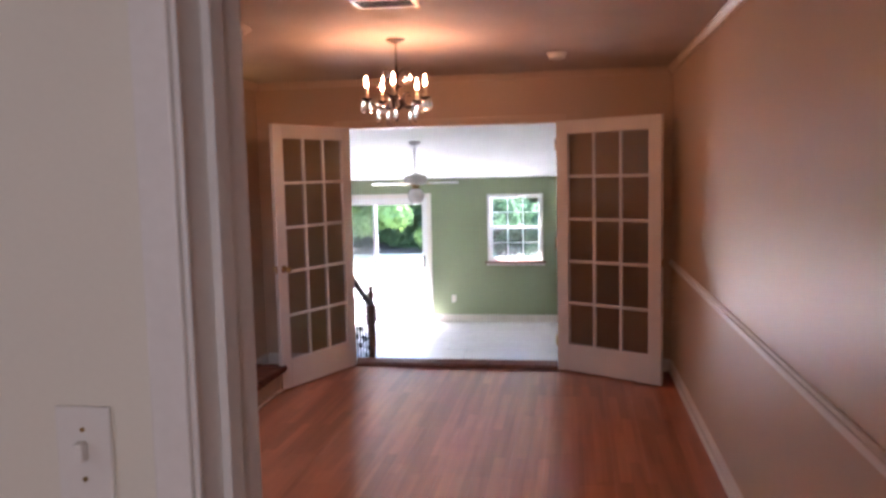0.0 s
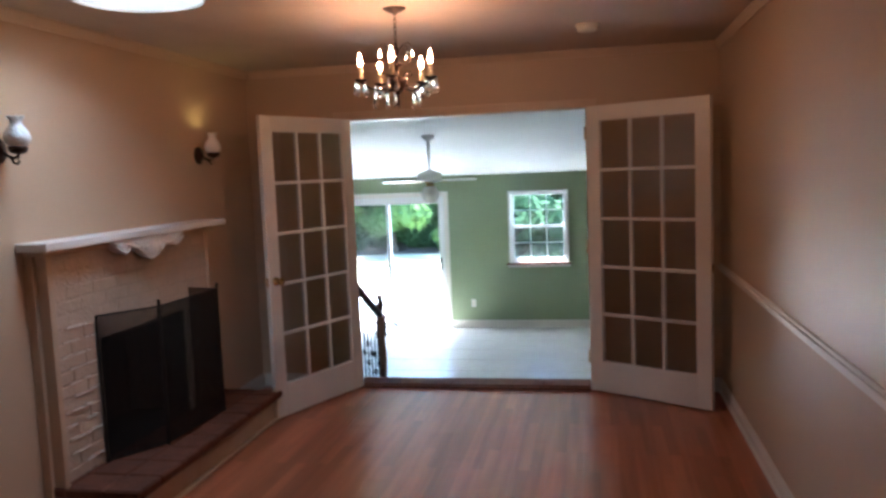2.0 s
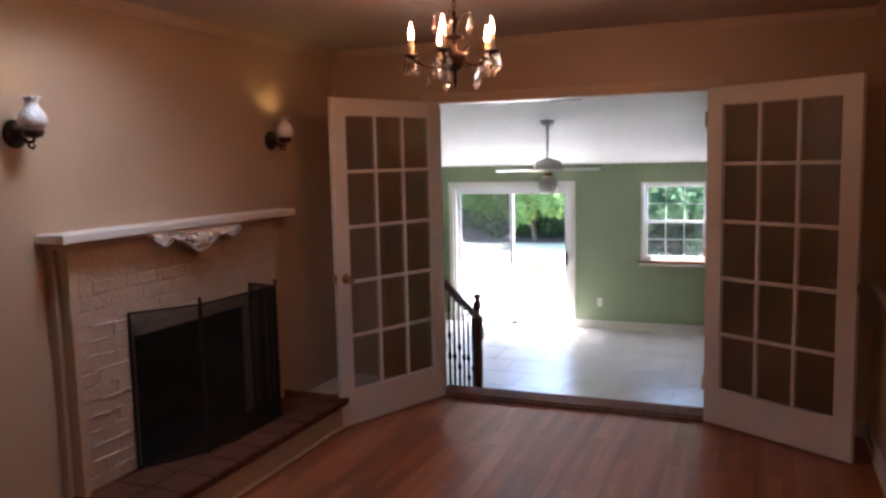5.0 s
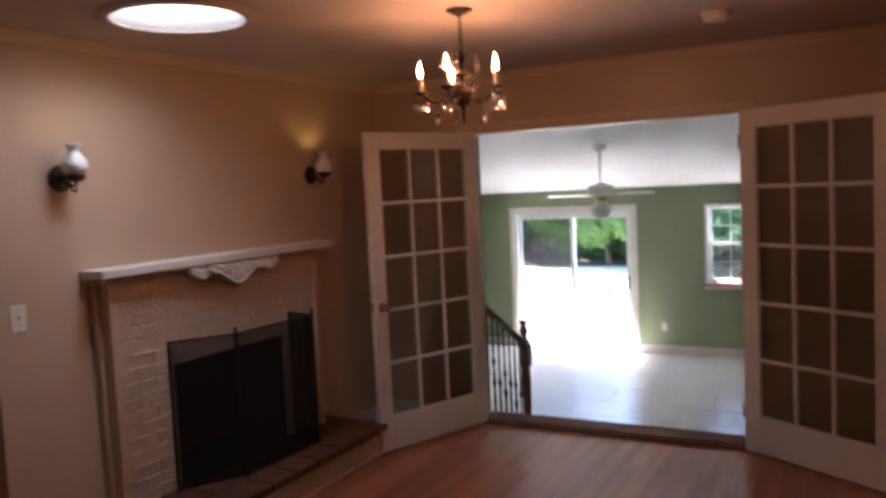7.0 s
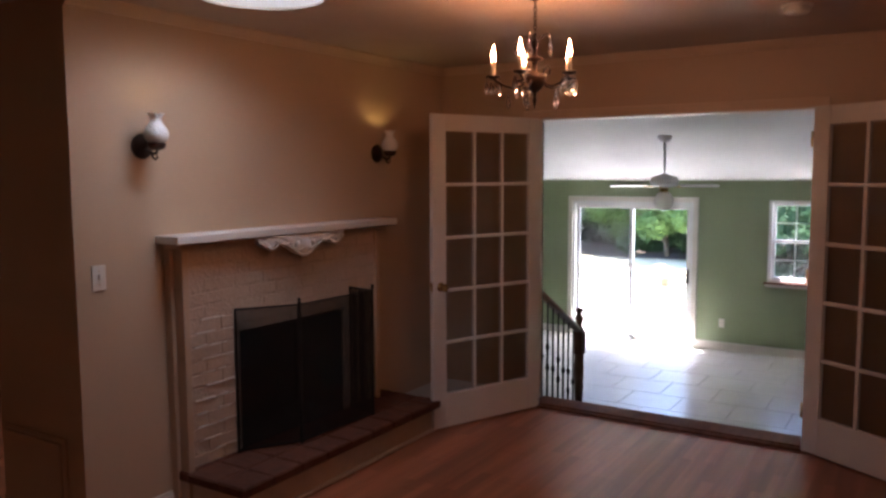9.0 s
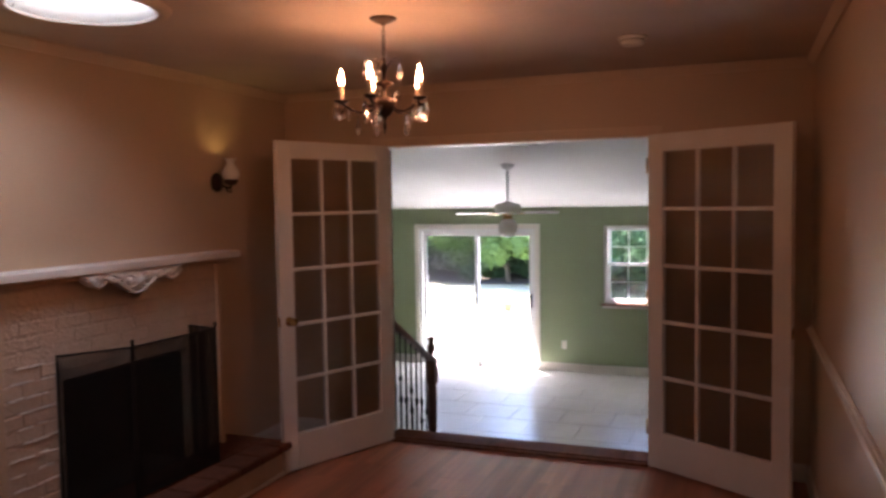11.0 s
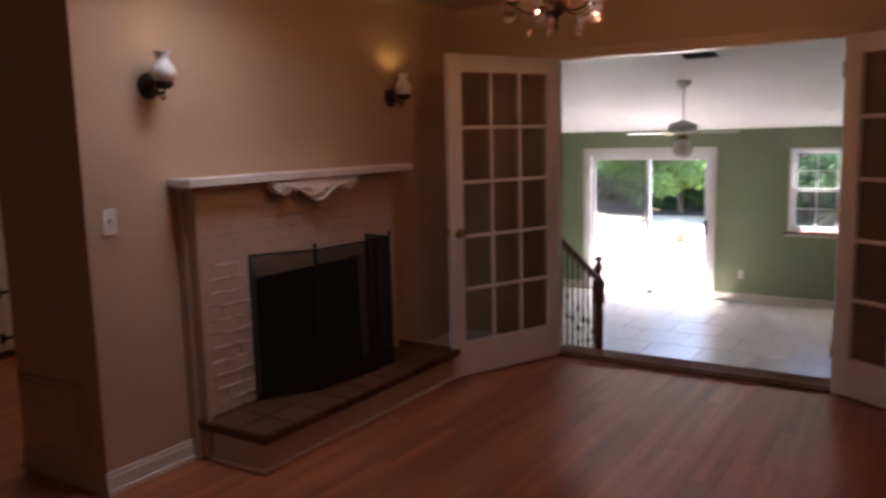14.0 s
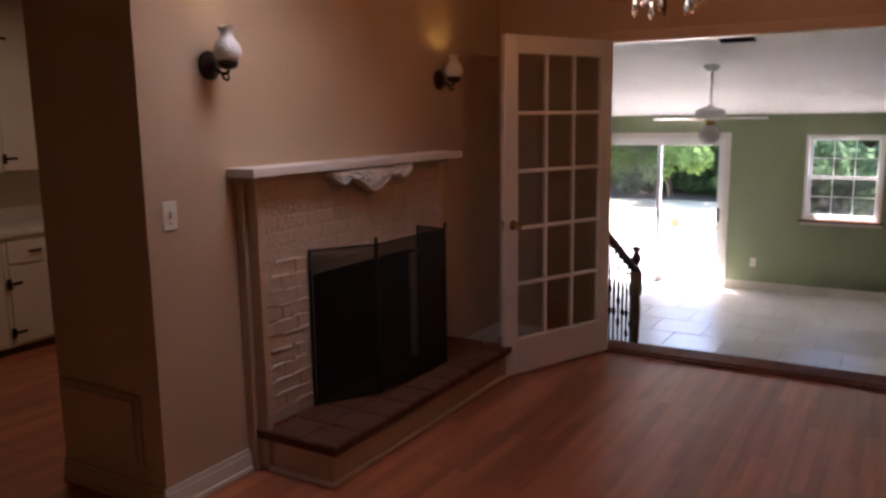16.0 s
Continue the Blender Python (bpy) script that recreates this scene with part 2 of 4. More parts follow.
def part(name, bm, material, parent, label="", m=None):
    ob = new(name, mesh_of(name, bm, material))
    ob.parent = parent
    if m is not None:
        ob.matrix_basis = m
    if label:
        tagged(ob, label)
    return ob


def thing(name, label, category, m=None, group=""):
    ob = new(name)
    ob.empty_display_size = 0.1
    ob.matrix_basis = m or Matrix.Identity(4)
    return tagged(ob, label, category, group)


def solid(name, bm, material, label, category, m=None, kind=""):
    ob = new(name, mesh_of(name, bm, material))
    if m is not None:
        ob.matrix_basis = m
    return tagged(ob, label, category, kind=kind)


def structure(name, bm, material, label, category):
    return solid(name, bm, material, label, category, kind="structure")


# ---- plan ----
XL, XR, CZ = -1.715, 1.745, 2.44        # dining room
BLOCK = -2.375                          # kitchen side of the chimney
YB = -3.01                              # end of the chimney wall
YE0, YE1 = -5.70, -5.52                 # entry wall
EX = 0.512                              # edge of the entry doorway
SF, SY = -0.675, 5.60                   # sunroom floor and far wall
SX0, SX1 = -5.0, 2.6                    # sunroom sides
RISE = 0.196                            # sunroom ceiling's slope


def sun_ceiling(y):
    return 1.556 + RISE * (SY - y)


# ---- shell ----
structure("floor", boxes((-5.2, XR, -8.6, 0.0, -0.10, -0.012)), SUBFLOOR, "wooden floor of narrow cherry-coloured laminate planks", "floor")
# dining ceiling with the light tunnel's round hole
TX, TY, TR = -1.045, -2.52, 0.27
bm = bmesh.new()
_n = 48
_ring = [(TX + TR * math.cos(2 * math.pi * k / _n), TY + TR * math.sin(2 * math.pi * k / _n)) for k in range(_n)]
_sq = []
for x, y in _ring:
    d = max(abs(x - TX), abs(y - TY))
    _sq.append((TX + (x - TX) * 0.4 / d, TY + (y - TY) * 0.4 / d))
for z in (CZ, CZ + 0.02):
    a = [bm.verts.new((x, y, z)) for x, y in _ring]
    b = [bm.verts.new((x, y, z)) for x, y in _sq]
    for k in range(_n):
        bm.faces.new((a[k], a[(k + 1) % _n], b[(k + 1) % _n], b[k]))
for r in ((-5.2, TX - 0.4, -8.6, 0.12), (TX + 0.4, XR + 0.12, -8.6, 0.12), (TX - 0.4, TX + 0.4, -8.6, TY - 0.4), (TX - 0.4, TX + 0.4, TY + 0.4, 0.12)):
    box(bm, *r, CZ, CZ + 0.1)
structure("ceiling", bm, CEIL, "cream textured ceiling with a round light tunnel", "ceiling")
structure("wall_north", boxes((XL, -0.972, 0, 0.14, 0, CZ), (0.855, XR, 0, 0.14, 0, CZ), (-0.972, 0.855, 0, 0.14, 2.052, CZ)), WALL,
          "tan painted wall with a wide double-door opening", "wall")
structure("wall_east", boxes((XR, XR + 0.12, -8.6, 0.14, 0, CZ)), WALL, "tan painted wall with a white chair rail", "wall")
structure("wall_west", boxes((BLOCK, XL - 0.35, YB, 0.14, 0, CZ), (XL - 0.35, XL, YB, -2.15, 0, CZ), (XL - 0.35, XL, -1.28, 0.14, 0, CZ),
                             (XL - 0.35, XL, -2.15, -1.28, 0.90, CZ), (XL - 0.35, XL, -2.15, -1.28, 0, 0.20)), WALL,
          "tan painted chimney wall with a fireplace", "wall")
structure("wall_entry", boxes((-5.2, EX, YE0, YE1, 0, CZ), (EX + 0.92, XR, YE0, YE1, 0, CZ), (EX, EX + 0.92, YE0, YE1, 2.06, CZ)), CREAM,
          "cream painted wall with a doorway", "wall")
structure("wall_hall_end", boxes((-5.2, XR + 0.12, -8.72, -8.6, 0, CZ)), CREAM, "plain cream wall closing the hall", "wall")
structure("wall_kitchen", boxes((-5.20, -5.05, -8.6, 0.14, 0, CZ), (-5.05, BLOCK, 0.0, 0.14, 0, CZ)), CREAM, "cream painted kitchen wall", "wall")
# sunroom
structure("sunroom_floor", boxes((SX0, SX1, 0.14, SY, SF - 0.1, SF - 0.006)), GROUT, "pale square floor tiles laid in offset rows", "floor")
structure("wall_sunroom_far", boxes((SX0, -3.009, SY, SY + 0.15, SF, 1.6), (-1.275, -0.321, SY, SY + 0.15, SF, 1.6), (0.487, SX1, SY, SY + 0.15, SF, 1.6),
                                    (-3.009, -1.275, SY, SY + 0.15, 1.275, 1.6), (-0.321, 0.487, SY, SY + 0.15, 1.275, 1.6),
                                    (-0.321, 0.487, SY, SY + 0.15, SF, 0.25)), GREEN, "sage green painted wall with a patio door and window", "wall")
structure("wall_sunroom_west", boxes((SX0 - 0.12, SX0, 0.14, SY + 0.15, SF, 2.8)), GREEN, "sage green painted side wall", "wall")
structure("wall_sunroom_east", boxes((SX1, SX1 + 0.12, 0.14, SY + 0.15, SF, 2.8)), GREEN, "sage green painted side wall", "wall")
structure("wall_sunroom_near", boxes((SX0, -1.10, 0.144, 0.20, SF, 2.66), (1.05, SX1, 0.144, 0.20, SF, 2.66), (-1.10, 1.05, 0.144, 0.20, 2.10, 2.66),
                                     (-1.10, 1.05, 0.144, 0.20, SF, -0.10)), GREEN, "sage green painted wall round the opening", "wall")
bm = bmesh.new()
vs = [bm.verts.new((x, y, sun_ceiling(y) + dz)) for dz in (0, 0.08) for x, y in ((SX0, 0.14), (SX1, 0.14), (SX1, SY + 0.15), (SX0, SY + 0.15))]
for f in ((0, 1, 2, 3), (7, 6, 5, 4), (0, 4, 5, 1), (1, 5, 6, 2), (2, 6, 7, 3), (3, 7, 4, 0)):
    bm.faces.new([vs[i] for i in f])
structure("sunroom_ceiling", bm, SUNCEIL, "white sloping sunroom ceiling", "ceiling")


# ---- trim ----
def base_profile_x(y0, y1, x, out, h=0.10, z=0.0, t=0.014):
    """Baseboard along y, standing out from x by out (+1 or -1), with a stepped top."""
    return boxes((x, x + out * t, y0, y1, z, z + h * 0.78), (x, x + out * t * 0.6, y0, y1, z + h * 0.78, z + h), (x, x + out * (t + 0.010), y0, y1, z, z + 0.018))


def base_profile_y(x0, x1, y, out, h=0.10, z=0.0, t=0.014):
    return boxes((x0, x1, y, y + out * t, z, z + h * 0.78), (x0, x1, y, y + out * t * 0.6, z + h * 0.78, z + h), (x0, x1, y, y + out * (t + 0.010), z, z + 0.018))


structure("baseboard_east", base_profile_x(YE1, -0.0, XR, -1), WHITE, "white wooden baseboard", "baseboard")
structure("baseboard_west", base_profile_x(YB - 0.014, -2.50, XL, 1), WHITE, "white wooden baseboard", "baseboard")
structure("baseboard_west_end", base_profile_x(-0.79, -0.016, XL, 1), WHITE, "white wooden baseboard", "baseboard")
structure("baseboard_chimney_end", base_profile_y(BLOCK, XL, YB, -1), WALL, "tan painted baseboard", "baseboard")
structure("baseboard_north_west", base_profile_y(XL + 0.016, -1.0, 0, -1), WHITE, "white wooden baseboard", "baseboard")
structure("baseboard_north_east", base_profile_y(0.93, XR - 0.016, 0, -1), WHITE, "white wooden baseboard", "baseboard")
structure("baseboard_sunroom", base_profile_y(-1.218, SX1, SY, -1, z=SF, h=0.11), WHITE, "white wooden baseboard", "baseboard")
structure("baseboard_sunroom_west", base_profile_y(SX0, -3.067, SY, -1, z=SF, h=0.11), WHITE, "white wooden baseboard", "baseboard")
bm = boxes((XR - 0.012, XR, YE1, 0, 0.860, 0.917), bevel=0.003)
box(bm, XR - 0.026, XR - 0.010, YE1, 0, 0.877, 0.904, 0.005)
structure("chair_rail_east", bm, WHITE, "white wooden chair rail", "trim")


def crown(axis, a0, a1, wall, out):
    """A small cove at the top of a wall."""
    bm = bmesh.new()
    prof = [(0, 0), (0.014, 0), (0.018, 0.012), (0.034, 0.034), (0.040, 0.040), (0.040, 0.052), (0, 0.052)]
    rows = []
    for a in (a0, a1):
        rows.append([bm.verts.new((wall + out * d, a, CZ - 0.054 + h) if axis == "x" else (a, wall + out * d, CZ - 0.054 + h)) for d, h in prof])
    k = len(prof)
    for i in range(k):
        bm.faces.new((rows[0][i], rows[0][(i + 1) % k], rows[1][(i + 1) % k], rows[1][i]))
    bm.faces.new(rows[0])
    bm.faces.new(rows[1][::-1])
    return bm


structure("crown_east", crown("x", YE1, 0, XR, -1), TANTRIM, "light tan painted crown moulding", "trim")
structure("crown_west", crown("x", YB, 0, XL, 1), TANTRIM, "light tan painted crown moulding", "trim")
structure("crown_north", crown("y", XL + 0.04, XR - 0.04, 0, -1), TANTRIM, "light tan painted crown moulding", "trim")
# opening's casing and jamb
bm = boxes((-1.03, -0.96, -0.018, 0, 0, 2.036), (0.842, 0.912, -0.018, 0, 0, 2.036), (-1.03, 0.912, -0.018, 0, 2.038, 2.096), bevel=0.004)
structure("door_casing", bm, TANTRIM, "light tan painted wooden casing round the double-door opening", "trim")
structure("door_jamb", boxes((-0.972, -0.954, 0, 0.146, 0.026, 2.052), (0.837, 0.855, 0, 0.146, 0.026, 2.052), (-0.954, 0.837, 0, 0.146, 2.030, 2.052)), WHITE,
          "white painted door jamb", "trim")
structure("sunroom_casing", boxes((-1.12, -0.982, 0.20, 0.222, -0.1, 2.10), (0.87, 0.98, 0.20, 0.222, -0.1, 2.10)), DARKWOOD, "dark strips beside the opening on the sunroom side", "trim")
bm = boxes((-0.954, 0.835, 0.002, 0.20, 0.0, 0.024), bevel=0.004)
box(bm, -0.954, 0.835, -0.042, 0.001, 0.0, 0.019, 0.008)
structure("threshold", bm, WOODRED, "cherry wood threshold with a rounded nosing", "threshold")
# entry doorway's trim
bm = boxes((EX - 0.023, EX + 0.022, YE0 - 0.016, YE0, 0, 2.13), (EX + 0.022, EX + 0.030, YE0 - 0.010, YE0, 0, 2.13), (EX + 0.92, EX + 1.0, YE0 - 0.016, YE0, 0, 2.13), (EX - 0.008, EX + 0.92, YE0 - 0.016, YE0, 2.05, 2.13), bevel=0.003)
structure("entry_casing", bm, WHITE, "white wooden door casing", "trim")
bm = boxes((EX, EX + 0.024, YE0, YE1, 0, 2.05), (EX + 0.024, EX + 0.036, YE0 + 0.06, YE0 + 0.10, 0, 2.05), (EX + 0.90, EX + 0.92, YE0, YE1, 0, 2.05), (EX + 0.02, EX + 0.90, YE0, YE1, 2.04, 2.06), bevel=0.002)
structure("entry_jamb", bm, WHITE, "white painted door jamb with a stop", "trim")

# steps down to the sunroom
STEP = -SF / 4
for i in range(3):
    t = thing("stair_step", "dark cherry wooden stair tread over a white riser", "stair", pose(0, 0.225 + 0.27 * i, 0), "steps down to the sunroom")
    z = -STEP * (i + 1)
    part("tread", boxes((-1.08, 1.02, -0.002, 0.290, z - 0.03, z), bevel=0.006), WOODRED, t)
    part("riser", boxes((-1.06, 1.0, -0.020, -0.004, z, z + STEP - 0.032)), WHITE, t)
    part("carriage", boxes((-1.06, 1.0, 0.0, 0.266, SF, z - 0.031)), WHITE, t)


# ---- dining room: French doors ----
def french_door(hinge, angle, label, active=True):
    """A door of 15 panes, 0.90 wide; the leaf runs along +x of its own, hinged at 0."""
    d = thing("french_door", label, "door", Matrix.Translation((*hinge, 0.012)) @ pose(0, 0, 0, 0, 0, angle), "pair of French doors")
    w, h, s, th = 0.912, 2.03, 0.105, 0.0175
    top, bot = 0.105, 0.222
    part("frame", boxes((0, s, -th, th, 0, h), (w - s, w, -th, th, 0, h), (s, w - s, -th, th, 0, bot), (s, w - s, -th, th, h - top, h), bevel=0.003), DOORWHITE, d)
    gx, gz = (w - 2 * s) / 3, (h - top - bot) / 5
    for i in (1, 2):
        part("muntin", boxes((s + gx * i - 0.011, s + gx * i + 0.011, -0.014, 0.014, bot, h - top), bevel=0.004), DOORWHITE, d)
    for k in range(1, 5):
        part("muntin", boxes((s, w - s, -0.0135, 0.0135, bot + gz * k - 0.011, bot + gz * k + 0.011), bevel=0.004), DOORWHITE, d)
    for i in range(3):
        for k in range(5):
            part("pane", boxes((s + gx * i + 0.011, s + gx * (i + 1) - 0.011, -0.002, 0.002, bot + gz * k + 0.011, bot + gz * (k + 1) - 0.011)), SHADEGLASS, d)
    for side in (-1, 1) if active else ():
        m = Matrix.Translation((w - 0.06, side * th, 0.93)) @ pose(0, 0, 0, -90 * side, 0, 0)
        knob = part("knob", lathe(bmesh.new(), [(0.030, 0), (0.030, 0.004), (0.012, 0.008), (0.010, 0.026), (0.020, 0.034), (0.026, 0.046), (0.024, 0.058), (0.012, 0.064)], 18, m=m), BRASS, d, "aged brass door knob")
    part("latch_plate", boxes((w - 0.001, w + 0.0015, -0.011, 0.011, 0.90, 0.96)), BRASS, d)
    for z in (0.2, 1.0, 1.8):
        part("hinge", lathe(bmesh.new(), [(0.007, z), (0.007, z + 0.09)], 10, at=(-0.004, -th - 0.003, 0)), BRASS, d)
    return d


french_door((-0.905, -0.018), 180 + math.degrees(math.atan2(0.842, 0.352)), "white fifteen-pane French door standing open by the hearth")
french_door((0.842, -0.018), math.degrees(math.atan2(-0.484, 0.778)), "white fifteen-pane French door standing open against the wall", False)


# ---- dining room: fireplace ----
FY = -1.72                                      # middle of the fireplace
SURX = -1.625                                   # face of the brick surround
fire = thing("fireplace", "fireplace with a tan painted brick surround and dark firebox", "fireplace", pose(0, 0, 0))
for y0, y1, z0 in ((-2.482, -2.15, 0.215), (-1.30, -0.978, 0.215), (-2.15, -1.30, 0.845)):
    part("mortar_bed", boxes((XL, SURX - 0.003, y0, y1, z0, 1.335)), MORTAR, fire)
for y0, y1 in ((-2.52, -2.482), (-0.978, -0.94)):
    part("side_board", boxes((XL, SURX + 0.012, y0, y1, 0.0, 1.335), bevel=0.004), WALL, fire, "tan painted side board")
part("side_board", boxes((XL, XL + 0.045, -2.545, -2.521, 0.0, 1.335), bevel=0.003), WALL, fire, "tan painted side board")
part("firebox", boxes((XL - 0.34, XL - 0.325, -2.15, -1.30, 0.20, 0.845), (XL - 0.325, SURX - 0.01, -2.165, -2.148, 0.20, 0.845),
                      (XL - 0.325, SURX - 0.01, -1.302, -1.285, 0.20, 0.845), (XL - 0.325, SURX - 0.01, -2.148, -1.302, 0.830, 0.845)), SOOT_SHADE, fire, "soot-black firebox lining")
part("firebox_floor", boxes((XL - 0.325, SURX - 0.02, -2.148, -1.302, 0.20, 0.208)), SOOT_SHADE, fire, "sooty firebox floor")
hearth = thing("hearth", "raised hearth with red brick cap and tan painted front", "hearth", pose(0, 0, 0))
part("base", boxes((XL, -1.265, -2.502, -0.81, 0.0, 0.152)), BRICKPAINT, hearth, "tan painted hearth front")
part("mortar_bed", boxes((XL, -1.228, -2.528, -0.806, 0.1522, 0.194)), HEARTHBRICK, hearth, "dark red mortar")
part("shoe_moulding", boxes((-1.265, -1.247, -2.520, -0.80, 0, 0.022), (XL, -1.265, -2.520, -2.502, 0, 0.022), bevel=0.004), DOORWHITE, hearth, "white shoe moulding")

mantel = thing("mantel", "white painted wooden mantel shelf with carved swag apron", "mantel", pose(0, 0, 0))
part("shelf", boxes((XL, -1.552, -2.590, -0.812, 1.337, 1.377), bevel=0.005), DOORWHITE, mantel)
part("bed_moulding", boxes((XL, -1.592, -2.55, -0.90, 1.310, 1.336), bevel=0.007), WALL, mantel, "tan painted bed moulding")


def carving():
    """A scalloped apron in low relief: a wavy lower edge, a swelling belly and a raised rim."""
    bm = bmesh.new()
    n, k = 64, 7
    grid = []
    for i in range(n + 1):
        u = -1 + 2 * i / n
        a = abs(u)
        drop = 0.040 + 0.085 * math.exp(-(a / 0.34) ** 2) + 0.034 * math.exp(-((a - 0.74) / 0.16) ** 2) - 0.022 * math.exp(-((a - 0.52) / 0.10) ** 2) - 0.020 * max(0, a - 0.9) / 0.1
        row = []
        for j in range(k + 1):
            v = j / k
            belly = 0.022 * math.sin(math.pi * v) * (1 + 0.25 * math.cos(5 * math.pi * u))
            row.append(bm.verts.new((-1.584 + belly + 0.008 * (1 - a), FY + 0.02 + 0.355 * u, 1.339 - drop * v)))
        grid.append(row)
    for a, b in zip(grid, grid[1:]):
        for j in range(k):
            bm.faces.new((a[j], b[j], b[j + 1], a[j + 1])).smooth = True
    geom = bmesh.ops.extrude_face_region(bm, geom=bm.faces[:])
    for v in geom["geom"]:
        if isinstance(v, bmesh.types.BMVert):
            v.co.x = -1.618
    return bm


part("carved_swag", carving(), DOORWHITE, mantel, "white carved swag apron")


def swag_edge(u):
    a = abs(u)
    d = 0.040 + 0.085 * math.exp(-(a / 0.34) ** 2) + 0.034 * math.exp(-((a - 0.74) / 0.16) ** 2) - 0.022 * math.exp(-((a - 0.52) / 0.10) ** 2) - 0.020 * max(0, a - 0.9) / 0.1
    return (-1.565, FY + 0.02 + 0.355 * u, 1.339 - d)


part("ribbon", tube(bmesh.new(), [swag_edge(-0.97 + 1.94 * i / 60) for i in range(61)], 0.0075, 7), DOORWHITE, mantel)
for s in (-1, 1):
    ov = [(-1.559, FY + 0.02 + s * (0.066 + 0.050 * math.cos(q)) + 0.012 * s * math.sin(q), 1.281 + 0.034 * math.sin(q)) for q in [2 * math.pi * i / 24 for i in range(25)]]
    part("medallion_ring", tube(bmesh.new(), ov, 0.0055, 6), DOORWHITE, mantel)
    m = Matrix.Translation((-1.565, FY + 0.02 + s * 0.066, 1.281)) @ pose(0, 0, 0, 0, 90, 0)
    part("rosette", lathe(bmesh.new(), [(0.020, 0), (0.018, 0.007), (0.010, 0.009), (0.007, 0.013), (0.001, 0.015)], 14, m=m), DOORWHITE, mantel)
    sp = [(-1.559, FY + 0.02 + s * (0.290 + r * math.cos(q)), 1.295 + r * math.sin(q)) for r, q in [(0.032 - 0.0012 * i, 0.55 * i) for i in range(22)]]
    part("scroll", tube(bmesh.new(), sp, 0.005, 6), DOORWHITE, mantel)
    lf = [(-1.561, FY + 0.02 + s * y, z) for y, z in ((0.12, 1.304), (0.15, 1.287), (0.185, 1.289), (0.22, 1.307), (0.25, 1.311))]
    part("leaf", tube(bmesh.new(), lf, [0.004, 0.009, 0.010, 0.007, 0.003], 7), DOORWHITE, mantel)

# folding fire screen
FS = [(-1.612, -2.20), (-1.43, -1.905), (-1.40, -1.295), (-1.612, -1.25)]
fs = thing("fire_screen", "black folding wire-mesh fire screen on the hearth", "fire screen", pose(0, 0, 0.204))
for i, ((ax, ay), (bx, by)) in enumerate(zip(FS, FS[1:])):
    ln, ang = math.hypot(bx - ax, by - ay), math.atan2(by - ay, bx - ax)
    m = Matrix.Translation((ax, ay, 0)) @ pose(0, 0, 0, 0, 0, math.degrees(ang) - 90)
    top = 0.770
    panel = part("panel", boxes((-0.005, 0.005, 0.0, 0.010, 0, top), (-0.005, 0.005, ln - 0.010, ln, 0, top), (-0.005, 0.005, 0.01, ln - 0.01, 0.008, 0.018), (-0.005, 0.005, 0.01, ln - 0.01, top - 0.010, top), bevel=0.002), IRON, fs, m=m)
    part("wire_mesh", boxes((-0.0006, 0.0006, 0.01, ln - 0.01, 0.018, top - 0.01)), MESH, panel)
for x, y in FS[1:3]:
    part("finial_post", lathe(bmesh.new(), [(0.0055, 0), (0.0055, 0.772), (0.012, 0.776), (0.006, 0.784), (0.011, 0.794), (0.002, 0.804)], 10, at=(x, y, 0)), IRON, fs)
part("handle", boxes((-1.402, -1.392, -1.64, -1.56, 0.69, 0.70), (-1.416, -1.392, -1.64, -1.634, 0.69, 0.70), (-1.416, -1.392, -1.566, -1.56, 0.69, 0.70)), IRON, fs)


# ---- wall sconces, switches ----
def sconce(y):
    s = thing("wall_sconce", "dark bronze wall sconce with a white glass shade", "wall lamp", pose(XL, y, 1.80), "pair of sconces over the mantel")
    part("backplate", lathe(bmesh.new(), [(0.058, 0), (0.060, 0.006), (0.050, 0.014), (0.030, 0.018), (0.022, 0.028), (0.006, 0.034)], 24, m=pose(0, 0, 0, 0, 90, 0)), BRONZE, s)
    part("arm", tube(bmesh.new(), [(0.02, 0, 0.0), (0.05, 0, -0.022), (0.085, 0, -0.036), (0.108, 0, -0.030), (0.112, 0, -0.012)], 0.007), BRONZE, s)
    part("curl", tube(bmesh.new(), [(0.07, 0.0, -0.034), (0.082, 0, -0.055), (0.10, 0, -0.062), (0.112, 0, -0.050), (0.104, 0, -0.040)], 0.005), BRONZE, s)
    part("cup", lathe(bmesh.new(), [(0.012, -0.02), (0.034, -0.012), (0.042, 0.004), (0.040, 0.016), (0.030, 0.018)], 22, at=(0.11, 0, 0)), BRONZE, s)
    bm = bmesh.new()
    lathe(bm, [(0.032, 0.012), (0.050, 0.030), (0.057, 0.052), (0.050, 0.078), (0.031, 0.104), (0.024, 0.122), (0.030, 0.138), (0.037, 0.146),
               (0.034, 0.146), (0.021, 0.122), (0.028, 0.104), (0.047, 0.078), (0.053, 0.052), (0.046, 0.032), (0.029, 0.014)], 28, at=(0.11, 0, 0))
    for v in bm.verts:
        if v.co.z > 0.125:
            a = math.atan2(v.co.y, v.co.x - 0.11)
            k = (v.co.z - 0.125) / 0.021
            v.co.x += 0.006 * k * math.cos(a) * math.cos(8 * a)
            v.co.y += 0.006 * k * math.sin(a) * math.cos(8 * a)
            v.co.z += 0.004 * k * math.cos(8 * a)
    part("shade", bm, HOBNAIL, s, "white hobnail glass shade with a crimped rim")
    return s


sconce(-2.645)
sconce(-0.815)
for y, w in ((-2.645, 0.015), (-0.815, 0.045)):
    lamp("sconce_lamp", "POINT", pose(XL + 0.11, y, 1.925), w, (1.0, 0.70, 0.20), r=0.012)


